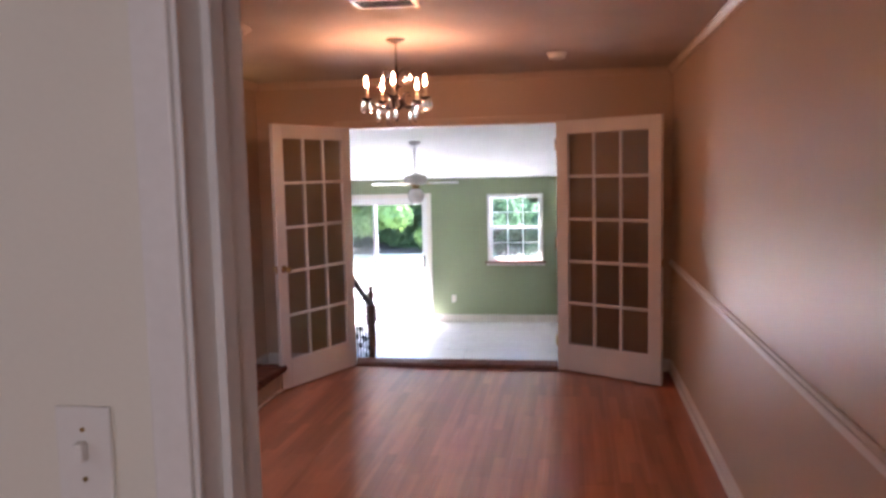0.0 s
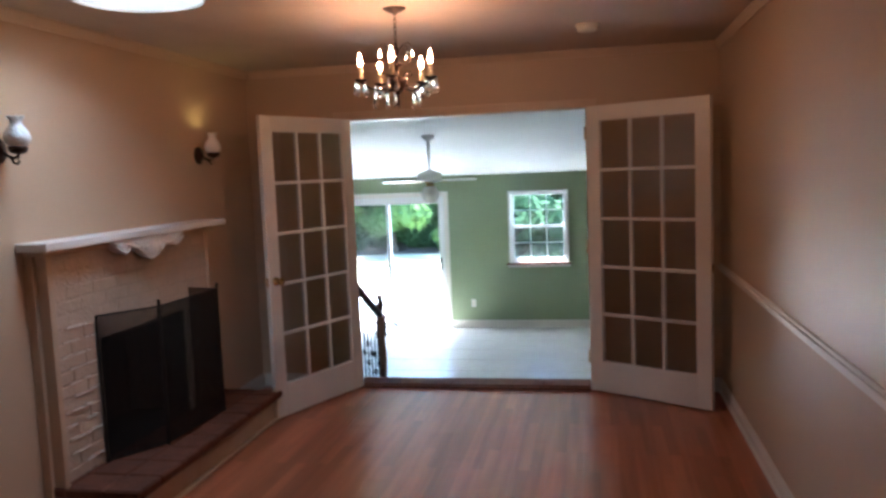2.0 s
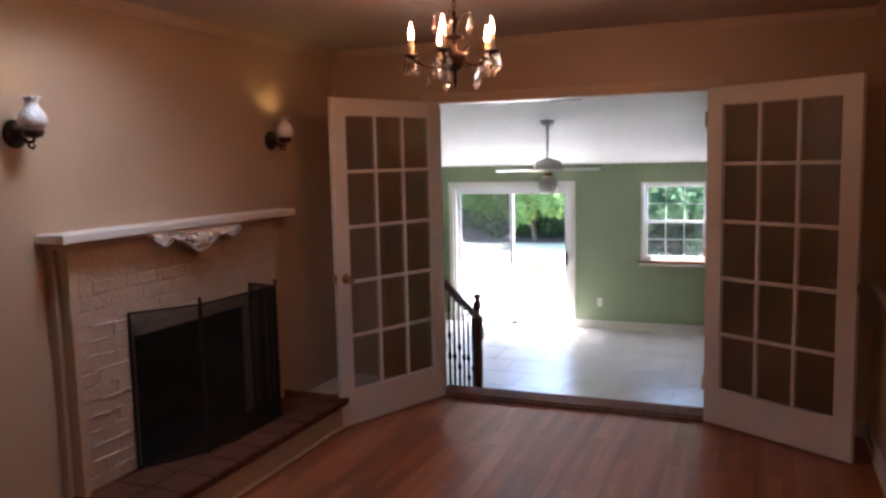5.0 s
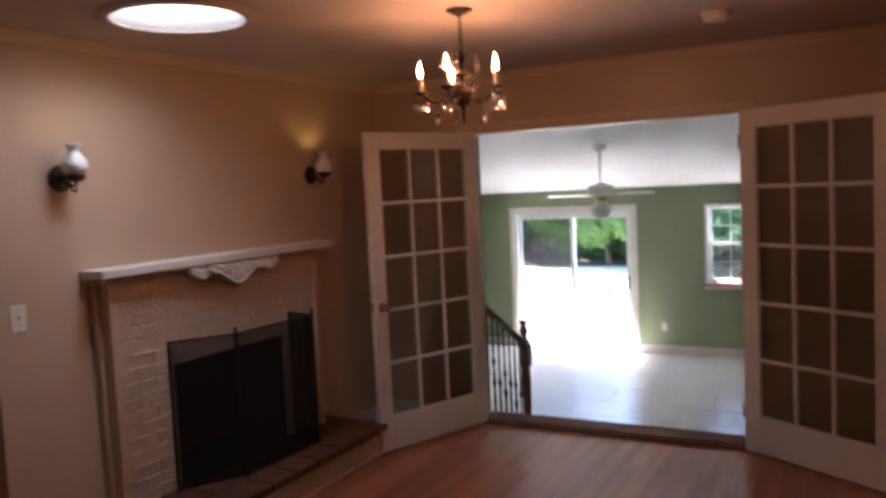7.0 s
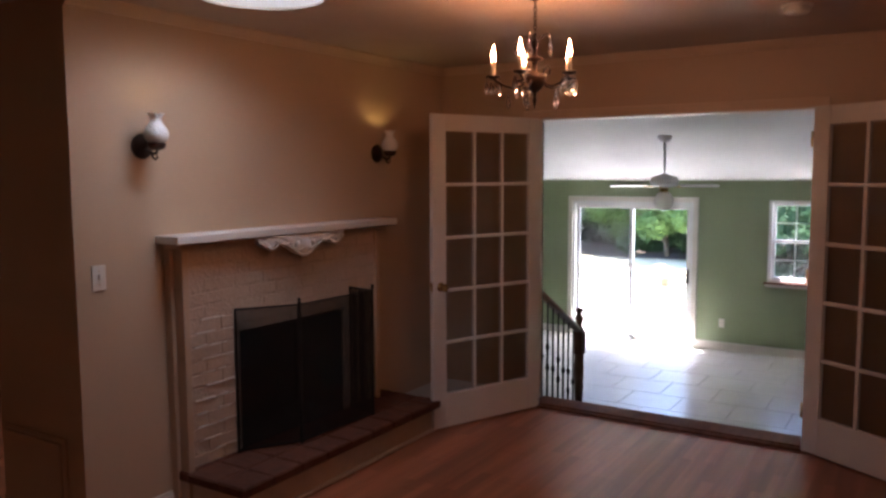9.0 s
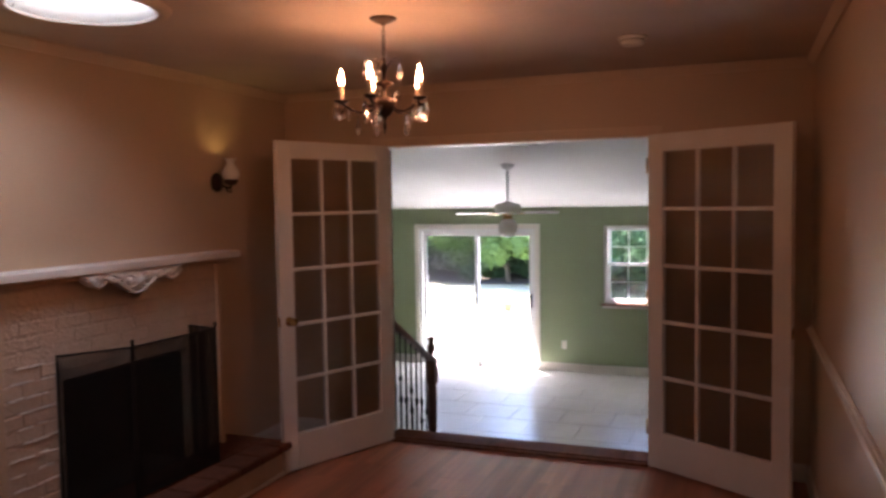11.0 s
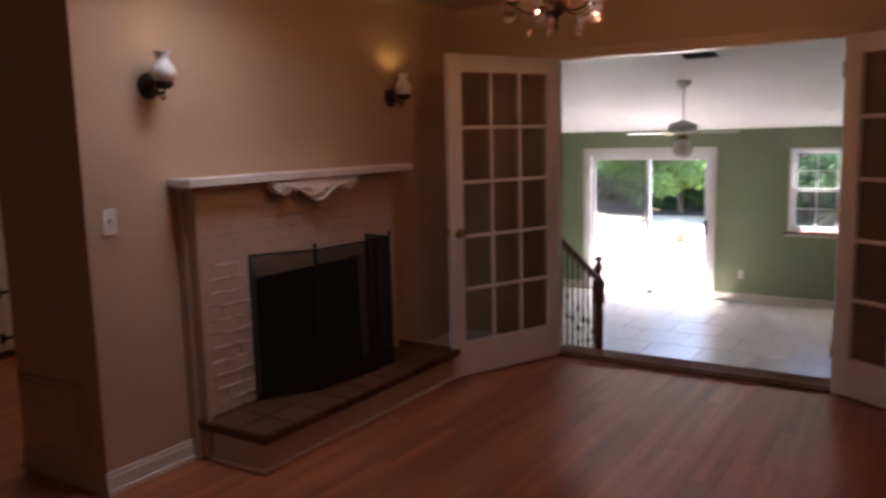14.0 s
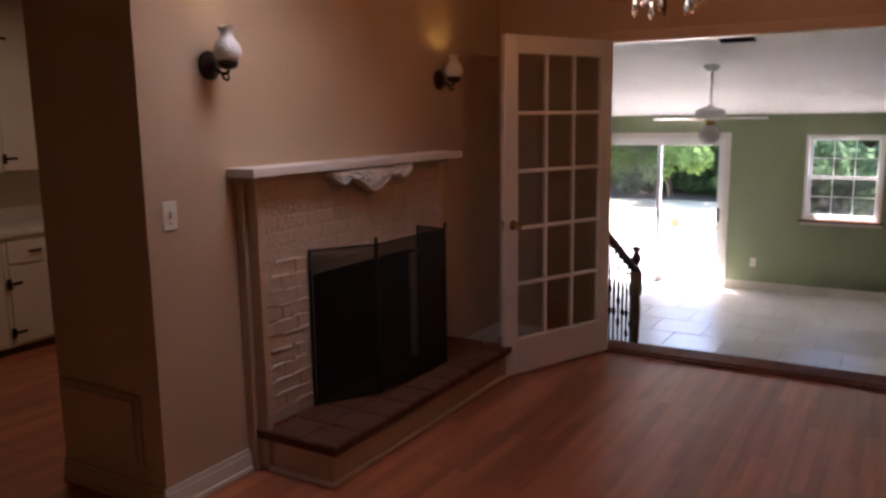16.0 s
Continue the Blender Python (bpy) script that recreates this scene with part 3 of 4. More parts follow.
def wall_plate(name, label, category, m, slot, brass=False):
    """An ivory plate that faces +x of its own, 0.07 by 0.115."""
    p = thing(name, label, category, m)
    part("plate", boxes((0, 0.006, -0.035, 0.035, -0.0575, 0.0575), bevel=0.0025), PLASTIC, p)
    if slot:
        part("toggle", boxes((0.006, 0.020, -0.006, 0.006, -0.006, 0.016), bevel=0.002), BRASS if brass else PLASTIC, p)
        for z in (-0.03, 0.03):
            part("screw", lathe(bmesh.new(), [(0.003, 0.006), (0.003, 0.0072)], 8, m=Matrix.Translation((0, 0, z)) @ pose(0, 0, 0, 0, 90, 0)), BRASS, p)
    else:
        for z in (-0.02, 0.02):
            part("socket", boxes((0.006, 0.009, -0.014, 0.014, z - 0.012, z + 0.012), bevel=0.002), PLASTIC, p)
    return p


wall_plate("light_switch", "ivory toggle light switch on the tan wall", "light switch", pose(XL, -2.90, 1.208), True)
wall_plate("light_switch", "white toggle light switch on the cream hall wall", "light switch", pose(EX - 0.117, YE0, 1.325, 0, 0, -90), True)
wall_plate("wall_outlet", "white wall outlet on the green wall", "outlet", pose(-0.888, SY, -0.314, 0, 0, -90), False)

# access panel in the chimney's end
ap = thing("access_panel", "tan painted access panel above the baseboard", "access panel", pose(-2.085, YB, 0.322))
part("frame", boxes((-0.25, 0.25, -0.016, 0, -0.155, 0.155), bevel=0.004), WALL, ap)
part("cover", boxes((-0.228, 0.228, -0.030, -0.016, -0.133, 0.133), bevel=0.005), WALL, ap)

# ---- ceiling fixtures ----
lt = thing("light_tunnel", "round daylight tunnel with a glowing white diffuser", "skylight", pose(TX, TY, CZ))


def open_ring(profile, steps=48):
    """A turned ring with no caps."""
    bm = lathe(bmesh.new(), profile, steps)
    bmesh.ops.delete(bm, geom=[f for f in bm.faces if len(f.verts) > 4], context="FACES_ONLY")
    return bm


part("trim_ring", open_ring([(0.2705, -0.001), (0.2705, -0.012), (0.285, -0.016), (0.318, -0.012), (0.330, -0.001)]), CEIL, lt, "cream trim ring")
part("tube_wall", open_ring([(0.2690, 0.230), (0.2690, -0.004), (0.2700, -0.004), (0.2700, 0.230)]), WHITE, lt, "white tube wall")
part("diffuser", lathe(bmesh.new(), [(0.268, 0.200), (0.20, 0.194), (0.10, 0.190), (0.001, 0.188)], 40), TUNNEL, lt, "glowing white diffuser")
sd = thing("smoke_detector", "white round smoke detector on the ceiling", "smoke detector", pose(0.863, -1.005, CZ))
part("base", lathe(bmesh.new(), [(0.070, 0.0), (0.070, -0.010), (0.062, -0.014)], 28), PLASTIC, sd)
part("cover", lathe(bmesh.new(), [(0.058, -0.014), (0.058, -0.034), (0.046, -0.042), (0.018, -0.044)], 28), PLASTIC, sd)

def register(name, label, m, w, d, frame_mat):
    """A ceiling air register: a frame, a black sheet painting the duct's shade and slanted slats."""
    r = thing(name, label, "vent", m)
    part("frame", boxes((-w, w, -d, 0.022 - d, -0.010, 0), (-w, w, d - 0.022, d, -0.010, 0), (-w, 0.022 - w, 0.022 - d, d - 0.022, -0.010, 0), (w - 0.022, w, 0.022 - d, d - 0.022, -0.010, 0), bevel=0.002), frame_mat, r)
    part("dark_throat", boxes((0.022 - w, w - 0.022, 0.022 - d, d - 0.022, -0.003, -0.001)), SOOT_SHADE, r)
    k = int((2 * d - 0.05) / 0.02)
    for i in range(k):
        y = 0.036 - d + 0.02 * i
        part("slat", boxes((0.022 - w, w - 0.022, y - 0.004, y + 0.004, -0.009, -0.004)), SOOT_SHADE, r)
    return r


register("ceiling_vent", "dark brown ceiling air vent in the dining room", pose(0.115, -2.87, CZ), 0.15, 0.10, DARKWOOD)

# chandelier: a bronze stem with five scrolled arms, candle bulbs and crystal drops
CHX, CHY = -0.065, -1.86
ch = thing("chandelier", "antique bronze five-arm chandelier with lit candle bulbs and crystal drops", "chandelier", pose(CHX, CHY, CZ))
part("canopy", lathe(bmesh.new(), [(0.058, 0), (0.057, -0.006), (0.035, -0.018), (0.012, -0.026), (0.006, -0.034)], 26), BRONZE, ch)
for i in range(7):
    bm = bmesh.new()
    c = -0.046 - 0.0185 * i
    pts = [(0.008 * math.cos(a) if i % 2 else 0, 0 if i % 2 else 0.008 * math.cos(a), c + 0.013 * math.sin(a)) for a in [2 * math.pi * k / 12 for k in range(13)]]
    tube(bm, pts, 0.0022, 6)
    part("chain_link", bm, BRONZE, ch)
part("stem", lathe(bmesh.new(), [(0.004, -0.165), (0.010, -0.172), (0.006, -0.182), (0.014, -0.20), (0.016, -0.215), (0.008, -0.235), (0.010, -0.262), (0.036, -0.272), (0.038, -0.278), (0.012, -0.288),
                                 (0.010, -0.330), (0.052, -0.342), (0.050, -0.362), (0.044, -0.385), (0.026, -0.408), (0.010, -0.418), (0.006, -0.440), (0.010, -0.452), (0.002, -0.490)], 22), BRONZE, ch)


def drop(bm, x, y, z, s=1.0):
    """A faceted pear of crystal under a small bead."""
    lathe(bm, [(0.0015, z), (0.004 * s, z - 0.004), (0.0015, z - 0.009), (0.0015, z - 0.012), (0.006 * s, z - 0.020 * s - 0.008), (0.0095 * s, z - 0.036 * s - 0.008), (0.006 * s, z - 0.048 * s - 0.008), (0.001, z - 0.055 * s - 0.008)], 6, at=(x, y, 0))
    for f in bm.faces:
        f.smooth = False
    return bm


RX, RY, NX, NY = 0.911, 0.410, 0.410, -0.911
for a in (36, 108, 180, 252, 324):
    c, s = math.cos(radians(a)), math.sin(radians(a))
    dx, dy = c * RX + s * NX, c * RY + s * NY
    R = 0.182
    pts = [(dx * r, dy * r, z) for r, z in ((0.035, -0.365), (0.065, -0.392), (0.10, -0.398), (0.135, -0.388), (0.165, -0.370), (R, -0.355))]
    part("arm", tube(bmesh.new(), pts, [0.006, 0.006, 0.0055, 0.0055, 0.006, 0.007]), BRONZE, ch)
    hk = [(dx * r, dy * r, z) for r, z in ((0.04, -0.345), (0.055, -0.318), (0.075, -0.312), (0.084, -0.328), (0.074, -0.338))]
    part("scroll", tube(bmesh.new(), hk, 0.0035, 6), BRONZE, ch)
    up = [(dx * r, dy * r, z) for r, z in ((0.012, -0.21), (0.04, -0.178), (0.065, -0.172), (0.082, -0.184))]
    part("crystal_hook", tube(bmesh.new(), up, 0.002, 5), BRONZE, ch)
    part("candle_cup", lathe(bmesh.new(), [(0.004, -0.362), (0.014, -0.358), (0.030, -0.350), (0.033, -0.345), (0.012, -0.343)], 20, at=(dx * R, dy * R, 0)), BRONZE, ch)
    part("candle_sleeve", lathe(bmesh.new(), [(0.0105, -0.343), (0.0105, -0.280), (0.007, -0.279)], 14, at=(dx * R, dy * R, 0)), CANDLE, ch)
    b = part("bulb", lathe(bmesh.new(), [(0.006, -0.279), (0.0085, -0.270), (0.0100, -0.259), (0.0078, -0.246), (0.0040, -0.232), (0.0018, -0.220), (0.0008, -0.210)], 14, at=(dx * R, dy * R, 0)), BULB, ch, "glowing flame-shaped bulb")
    for k in range(4):
        q = radians(a + 45 + 90 * k)
        part("crystal_drop", drop(bmesh.new(), dx * R + 0.030 * math.cos(q), dy * R + 0.030 * math.sin(q), -0.350, 1.3), CRYSTAL, ch)
    part("crystal_drop", drop(bmesh.new(), dx * 0.115, dy * 0.115, -0.402, 1.5), CRYSTAL, ch)
    part("crystal_drop", drop(bmesh.new(), dx * 0.082, dy * 0.082, -0.184, 1.3), CRYSTAL, ch)

# ---- stair rail ----
RXP, NYP = -1.04, 1.08
sr = thing("stair_railing", "dark wooden handrail with black iron balusters and turned newel", "railing", pose(RXP, 0, 0))
bm = bmesh.new()
lathe(bm, [(0.046, 0.20), (0.046, 0.215), (0.038, 0.23), (0.032, 0.30), (0.037, 0.45), (0.042, 0.62), (0.036, 0.70), (0.040, 0.72), (0.032, 0.735)], 20, at=(0, NYP, -0.582))
lathe(bm, [(0.030, 0.93), (0.040, 0.945), (0.026, 0.965), (0.022, 0.99), (0.036, 1.015), (0.040, 1.04), (0.028, 1.065), (0.020, 1.085), (0.034, 1.10), (0.036, 1.115), (0.010, 1.13)], 20, at=(0, NYP, -0.582))
box(bm, -0.045, 0.045, NYP - 0.045, NYP + 0.045, SF, -0.38, 0.004)
box(bm, -0.042, 0.042, NYP - 0.042, NYP + 0.042, 0.153, 0.348, 0.004)
part("newel_post", bm, DARKWOOD, sr, "turned dark wooden newel post")


def rail_z(y):
    return 0.393 + 0.55 * (NYP - 0.04 - y)


bm = bmesh.new()
prof = [(-0.030, 0), (0.030, 0), (0.034, 0.018), (0.026, 0.040), (0.010, 0.052), (-0.010, 0.052), (-0.026, 0.040), (-0.034, 0.018)]
ends = [[bm.verts.new((x, y, rail_z(y) - 0.045 + z)) for x, z in prof] for y in (0.225, NYP - 0.04)]
for i in range(8):
    bm.faces.new((ends[0][i], ends[0][(i + 1) % 8], ends[1][(i + 1) % 8], ends[1][i])).smooth = True
bm.faces.new(ends[0])
bm.faces.new(ends[1][::-1])
part("handrail", bm, DARKWOOD, sr)
for i in range(9):
    y = NYP - 0.125 - 0.102 * i
    if y < 0.27:
        break
    z0 = -STEP * (1 + min(3, int((y - 0.225) / 0.27)))
    z1 = rail_z(y) - 0.045
    bm = boxes((-0.006, 0.006, y - 0.006, y + 0.006, z0, z1), bevel=0.0015)
    mid = (z0 + z1) / 2
    ks = (mid + 0.08, mid - 0.08) if i % 2 else (mid,)
    for kz in ks:
        lathe(bm, [(0.007, kz - 0.03), (0.013, kz - 0.018), (0.016, kz), (0.013, kz + 0.018), (0.007, kz + 0.03)], 8, at=(0, y, 0))
    lathe(bm, [(0.018, z0), (0.018, z0 + 0.008), (0.009, z0 + 0.022)], 10, at=(0, y, 0))
    part("baluster", bm, IRON, sr)

# ---- sunroom fixtures ----
FX, FYY = -0.965, 3.15
fan = thing("ceiling_fan", "white ceiling fan with a round globe light", "ceiling fan", pose(FX, FYY, 0))
zc = sun_ceiling(FYY)
part("canopy", lathe(bmesh.new(), [(0.075, zc + 0.012), (0.073, zc - 0.02), (0.045, zc - 0.05), (0.016, zc - 0.062)], 26), VINYL, fan)
part("downrod", lathe(bmesh.new(), [(0.012, zc - 0.06), (0.012, 1.645)], 14), VINYL, fan)
part("motor", lathe(bmesh.new(), [(0.02, 1.655), (0.045, 1.64), (0.12, 1.62), (0.142, 1.595), (0.142, 1.545), (0.12, 1.527), (0.06, 1.52)], 32), VINYL, fan)
part("light_kit", lathe(bmesh.new(), [(0.06, 1.52), (0.055, 1.51), (0.045, 1.50), (0.045, 1.462), (0.05, 1.455)], 24), BRASS, fan, "brass light fitting")
part("globe", lathe(bmesh.new(), [(0.045, 1.462), (0.075, 1.44), (0.096, 1.40), (0.100, 1.37), (0.090, 1.325), (0.06, 1.29), (0.02, 1.272), (0.001, 1.270)], 28), OPAL, fan, "white glass globe shade")
for k in range(4):
    ang = 24 + 90 * k
    m = pose(0, 0, 1.520, 0, 0, ang) @ pose(0, 0, 0, 9, 0, 0)
    bm = boxes((0.10, 0.21, -0.015, 0.015, -0.004, 0.004), bevel=0.002)
    br = part("blade_iron", bm, BRASS, fan, m=m)
    bm = bmesh.new()
    pr = [(0.17, -0.045), (0.36, -0.060), (0.50, -0.064), (0.54, -0.050), (0.555, 0.0), (0.54, 0.050), (0.50, 0.064), (0.36, 0.060), (0.17, 0.045)]
    lo = [bm.verts.new((x, y, 0.0045)) for x, y in pr]
    hi = [bm.verts.new((x, y, 0.0115)) for x, y in pr]
    bm.faces.new(lo[::-1])
    bm.faces.new(hi)
    for i in range(len(pr)):
        bm.faces.new((lo[i], lo[(i + 1) % len(pr)], hi[(i + 1) % len(pr)], hi[i]))
    part("blade", bm, VINYL, fan, m=m)
vy = 2.28
tilt = math.degrees(math.atan(-RISE))
register("ceiling_vent", "dark slotted air vent in the white sunroom ceiling", Matrix.Translation((-0.58, vy, sun_ceiling(vy))) @ pose(0, 0, 0, tilt, 0, 0), 0.145, 0.075, SOOT_SHADE)

# patio door
pd = thing("patio_door", "white sliding glass patio door with a black handle", "patio door", pose(-2.142, SY, SF) @ Matrix.Diagonal((0.937, 1, 0.949, 1)))
part("casing", boxes((-0.985, -0.915, -0.020, 0, 0, 2.045), (0.915, 0.985, -0.020, 0, 0, 2.045), (-0.985, 0.985, -0.020, 0, 2.046, 2.118), bevel=0.004), WHITE, pd)
part("outer_frame", boxes((-0.918, -0.875, 0.0, 0.12, 0, 2.05), (0.875, 0.918, 0.0, 0.12, 0, 2.05), (-0.875, 0.875, 0.0, 0.12, 2.0, 2.05), (-0.875, 0.875, 0.0, 0.12, 0, 0.03), bevel=0.003), VINYL, pd)
for x0, x1, y, nm in ((-0.873, 0.03, 0.075, "fixed_panel"), (-0.02, 0.873, 0.03, "sliding_panel")):
    f = part(nm, boxes((x0, x0 + 0.05, y - 0.017, y + 0.017, 0.03, 2.0), (x1 - 0.05, x1, y - 0.017, y + 0.017, 0.03, 2.0), (x0 + 0.05, x1 - 0.05, y - 0.017, y + 0.017, 0.03, 0.10), (x0 + 0.05, x1 - 0.05, y - 0.017, y + 0.017, 1.94, 2.0), bevel=0.003), VINYL, pd)
    g = part("pane", boxes((x0 + 0.05, x1 - 0.05, y - 0.003, y + 0.003, 0.10, 1.94)), GLASS, f)
    g.visible_shadow = False
part("insect_screen", boxes((-0.82, -0.02, 0.112, 0.114, 0.05, 1.98)), INSECT, pd).visible_shadow = False
part("handle", boxes((0.828, 0.862, -0.035, 0.012, 0.90, 1.10), bevel=0.006), IRON, pd, "black pull handle")
part("lock", boxes((-0.012, 0.012, 0.0, 0.012, 0.93, 1.03), bevel=0.003), IRON, pd)
part("foot_bolt", boxes((-0.12, 0.08, -0.075, -0.004, 0.0, 0.030), bevel=0.010), IRON, pd, "dark foot bolt")

# window
wn = thing("window_sunroom", "white double-hung window with grid muntins", "window", pose(0.083, SY, 0.285) @ Matrix.Diagonal((0.95, 1, 0.913, 1)))
part("frame", boxes((-0.45, -0.405, -0.012, 0.13, -0.04, 1.12), (0.405, 0.45, -0.012, 0.13, -0.04, 1.12), (-0.405, 0.405, -0.012, 0.13, 1.08, 1.12), (-0.405, 0.405, 0.0, 0.13, -0.04, 0.012), bevel=0.003), VINYL, wn)
for z0, z1, y, nm in ((0.53, 1.08, 0.085, "upper_sash"), (0.012, 0.575, 0.045, "lower_sash")):
    s = part(nm, boxes((-0.405, -0.37, y - 0.015, y + 0.015, z0, z1), (0.37, 0.405, y - 0.015, y + 0.015, z0, z1), (-0.37, 0.37, y - 0.015, y + 0.015, z0, z0 + 0.04), (-0.37, 0.37, y - 0.015, y + 0.015, z1 - 0.035, z1), bevel=0.002), VINYL, wn)
    g = part("pane", boxes((-0.37, 0.37, y - 0.002, y + 0.002, z0 + 0.04, z1 - 0.035)), GLASS, s)
    g.visible_shadow = False
    for x in (-0.123, 0.123):
        part("muntin", boxes((x - 0.008, x + 0.008, y - 0.009, y - 0.003, z0 + 0.04, z1 - 0.035)), VINYL, s)
    zm = (z0 + 0.04 + z1 - 0.035) / 2
    part("muntin", boxes((-0.37, 0.37, y - 0.0095, y - 0.0035, zm - 0.008, zm + 0.008)), VINYL, s)
part("insect_screen", boxes((-0.40, 0.40, 0.118, 0.120, 0.012, 0.555)), INSECT, wn).visible_shadow = False
part("sill", boxes((-0.49, 0.49, -0.075, 0.0, -0.040, -0.015), bevel=0.005), WOODRED, wn, "stained wooden sill edge")
part("apron", boxes((-0.47, 0.47, -0.020, 0.0, -0.085, -0.040), bevel=0.004), WHITE, wn)

# ---- kitchen ----
KB = -5.05


def strap_hinge(parent, y, z, way):
    bm = boxes((0, 0.004, -0.018, 0.018, z - 0.036, z + 0.036), bevel=0.002)
    box(bm, 0, 0.004, 0, way * 0.095, z - 0.010, z + 0.010, 0.002)
    part("hinge", bm, IRON, parent, "black strap hinge", m=Matrix.Translation((0, y, 0)))


def pull(parent, y, z, flat):
    a, b = (0.045, 0.009) if flat else (0.009, 0.045)
    bm = boxes((0.014, 0.022, -a, a, -b, b), bevel=0.003)
    for s in (-1, 1):
        box(bm, 0, 0.015, *( (s * 0.036 - 0.005, s * 0.036 + 0.005, -0.005, 0.005) if flat else (-0.005, 0.005, s * 0.036 - 0.005, s * 0.036 + 0.005)))
    part("pull", bm, IRON, parent, "black cabinet pull", m=Matrix.Translation((0, y, z)))


def base_unit(y0, y1):
    u = thing("base_cabinet", "cream painted base cabinet with black strap hinges", "cabinet", pose(-4.42, y0, 0), "kitchen base cabinets")
    w = y1 - y0
    part("body", boxes((-0.60, 0, 0, w, 0.06, 0.815)), CABPAINT, u)
    part("toe_kick", boxes((-0.60, -0.05, 0, w, 0, 0.06)), DARKWOOD, u)
    d = part("drawer", boxes((0.0, 0.016, 0.03, w - 0.03, 0.635, 0.785), bevel=0.004), CABPAINT, u)
    pull(d, w / 2, 0.71, True)
    for c in d.children:
        c.matrix_basis = Matrix.Translation((0.016, w / 2, 0.71))
    d = part("door", boxes((0.0, 0.016, 0.03, w - 0.03, 0.085, 0.61), bevel=0.004), CABPAINT, u)
    pull(d, w - 0.075, 0.50, False)
    d.children[0].matrix_basis = Matrix.Translation((0.016, w - 0.075, 0.50))
    for z in (0.50, 0.16):
        strap_hinge(u, 0.018, z, 1)
    for c in u.children:
        if c.name.startswith("hinge"):
            c.matrix_basis = Matrix.Translation((0.017, 0.02, 0))
    return u


def wall_unit(y0, y1, z0, z1, label, hinges):
    u = thing("wall_cabinet", label, "cabinet", pose(-4.72, y0, 0), "kitchen wall cabinets")
    w = y1 - y0
    part("body", boxes((-0.33, 0, 0, w, z0, z1)), CABPAINT, u)
    part("door", boxes((0.0, 0.016, 0.012, w - 0.012, z0 + 0.012, z1 - 0.03), bevel=0.004), CABPAINT, u)
    for z in hinges:
        bm = boxes((0.016, 0.020, 0.0, 0.030, z - 0.034, z + 0.034), (0.016, 0.020, 0.030, 0.110, z - 0.010, z + 0.010), bevel=0.002)
        part("hinge", bm, IRON, u, "black strap hinge")
    return u


base_unit(-2.405, -2.04)
base_unit(-2.035, -1.60)
base_unit(-1.595, -1.15)
solid("kitchen_worktop", boxes((KB, -4.395, -2.50, -1.13, 0.818, 0.858), (KB, KB + 0.02, -2.50, -1.13, 0.858, 0.95), bevel=0.006), COUNTER, "pale laminate worktop on the base cabinets", "worktop")
u = wall_unit(-2.37, -1.80, 1.235, 2.30, "tall cream painted wall cabinet with black hardware", (2.16, 1.33))
pull(u, 0.5, 1.39, False)
for c in u.children:
    if c.name.startswith("pull"):
        c.matrix_basis = Matrix.Translation((0.016, 0.49, 1.39))
wall_unit(-1.795, -1.20, 1.235, 2.30, "tall cream painted wall cabinet with black hardware", (2.16, 1.33))
u = wall_unit(-3.50, -2.375, 1.80, 2.30, "short cream painted cabinet above the refrigerator", ())
for z in (2.16, 1.88):
    part("hinge", boxes((0.016, 0.020, 1.095, 1.122, z - 0.034, z + 0.034), (0.016, 0.020, 1.01, 1.095, z - 0.010, z + 0.010), bevel=0.002), IRON, u, "black strap hinge")
solid("kitchen_soffit", boxes((KB, -4.70, -3.6, -0.01, 2.30, CZ - 0.004)), CABPAINT, "cream painted soffit above the wall cabinets", "soffit")
fr = thing("refrigerator", "dark stainless steel refrigerator with a lower freezer door", "refrigerator", pose(-4.15, -3.40, 0))
part("cabinet_body", boxes((-0.72, -0.06, 0.0, 0.75, 0.03, 1.70), bevel=0.006), IRON, fr)
part("upper_door", boxes((-0.055, 0.0, 0.003, 0.747, 0.70, 1.69), bevel=0.012), FRIDGE, fr)
part("lower_door", boxes((-0.055, 0.0, 0.003, 0.747, 0.06, 0.685), bevel=0.012), FRIDGE, fr)
part("handle", tube(bmesh.new(), [(0.0, 0.06, 0.78), (0.04, 0.06, 0.80), (0.04, 0.06, 1.40), (0.0, 0.06, 1.42)], 0.010), FRIDGE, fr)
for y in (0.08, 0.67):
    part("foot", lathe(bmesh.new(), [(0.02, 0), (0.02, 0.03)], 10, at=(-0.10, y, 0)), IRON, fr)
    part("foot", lathe(bmesh.new(), [(0.02, 0), (0.02, 0.03)], 10, at=(-0.62, y, 0)), IRON, fr)
part("top_hinge_cover", boxes((-0.05, -0.005, 0.67, 0.745, 1.69, 1.735), bevel=0.004), IRON, fr)


# ---- garden ----
LAWN = ramp_mat("sunlit_dry_lawn", (0.40, 0.39, 0.24), (0.55, 0.52, 0.36), 0.9, scale=0.8, bump=0.5, fine=30)
PATIO = ramp_mat("pale_concrete_patio", (0.60, 0.58, 0.54), (0.72, 0.70, 0.66), 0.85, scale=1.5, bump=0.3, fine=60)
BARK = ramp_mat("grey_brown_bark", (0.06, 0.045, 0.032), (0.14, 0.11, 0.08), 0.9, scale=8, bump=0.8, fine=40)


def leaf_mat(name, dark, light):
    m = ramp_mat(name, dark, light, 0.85, scale=0.9, bump=0.0, fine=6, spec=0.15)
    b = m.node_tree.nodes["Principled BSDF"]
    b.inputs["Subsurface Weight"].default_value = 0.0
    b.inputs["Transmission Weight"].default_value = 0.0
    return m


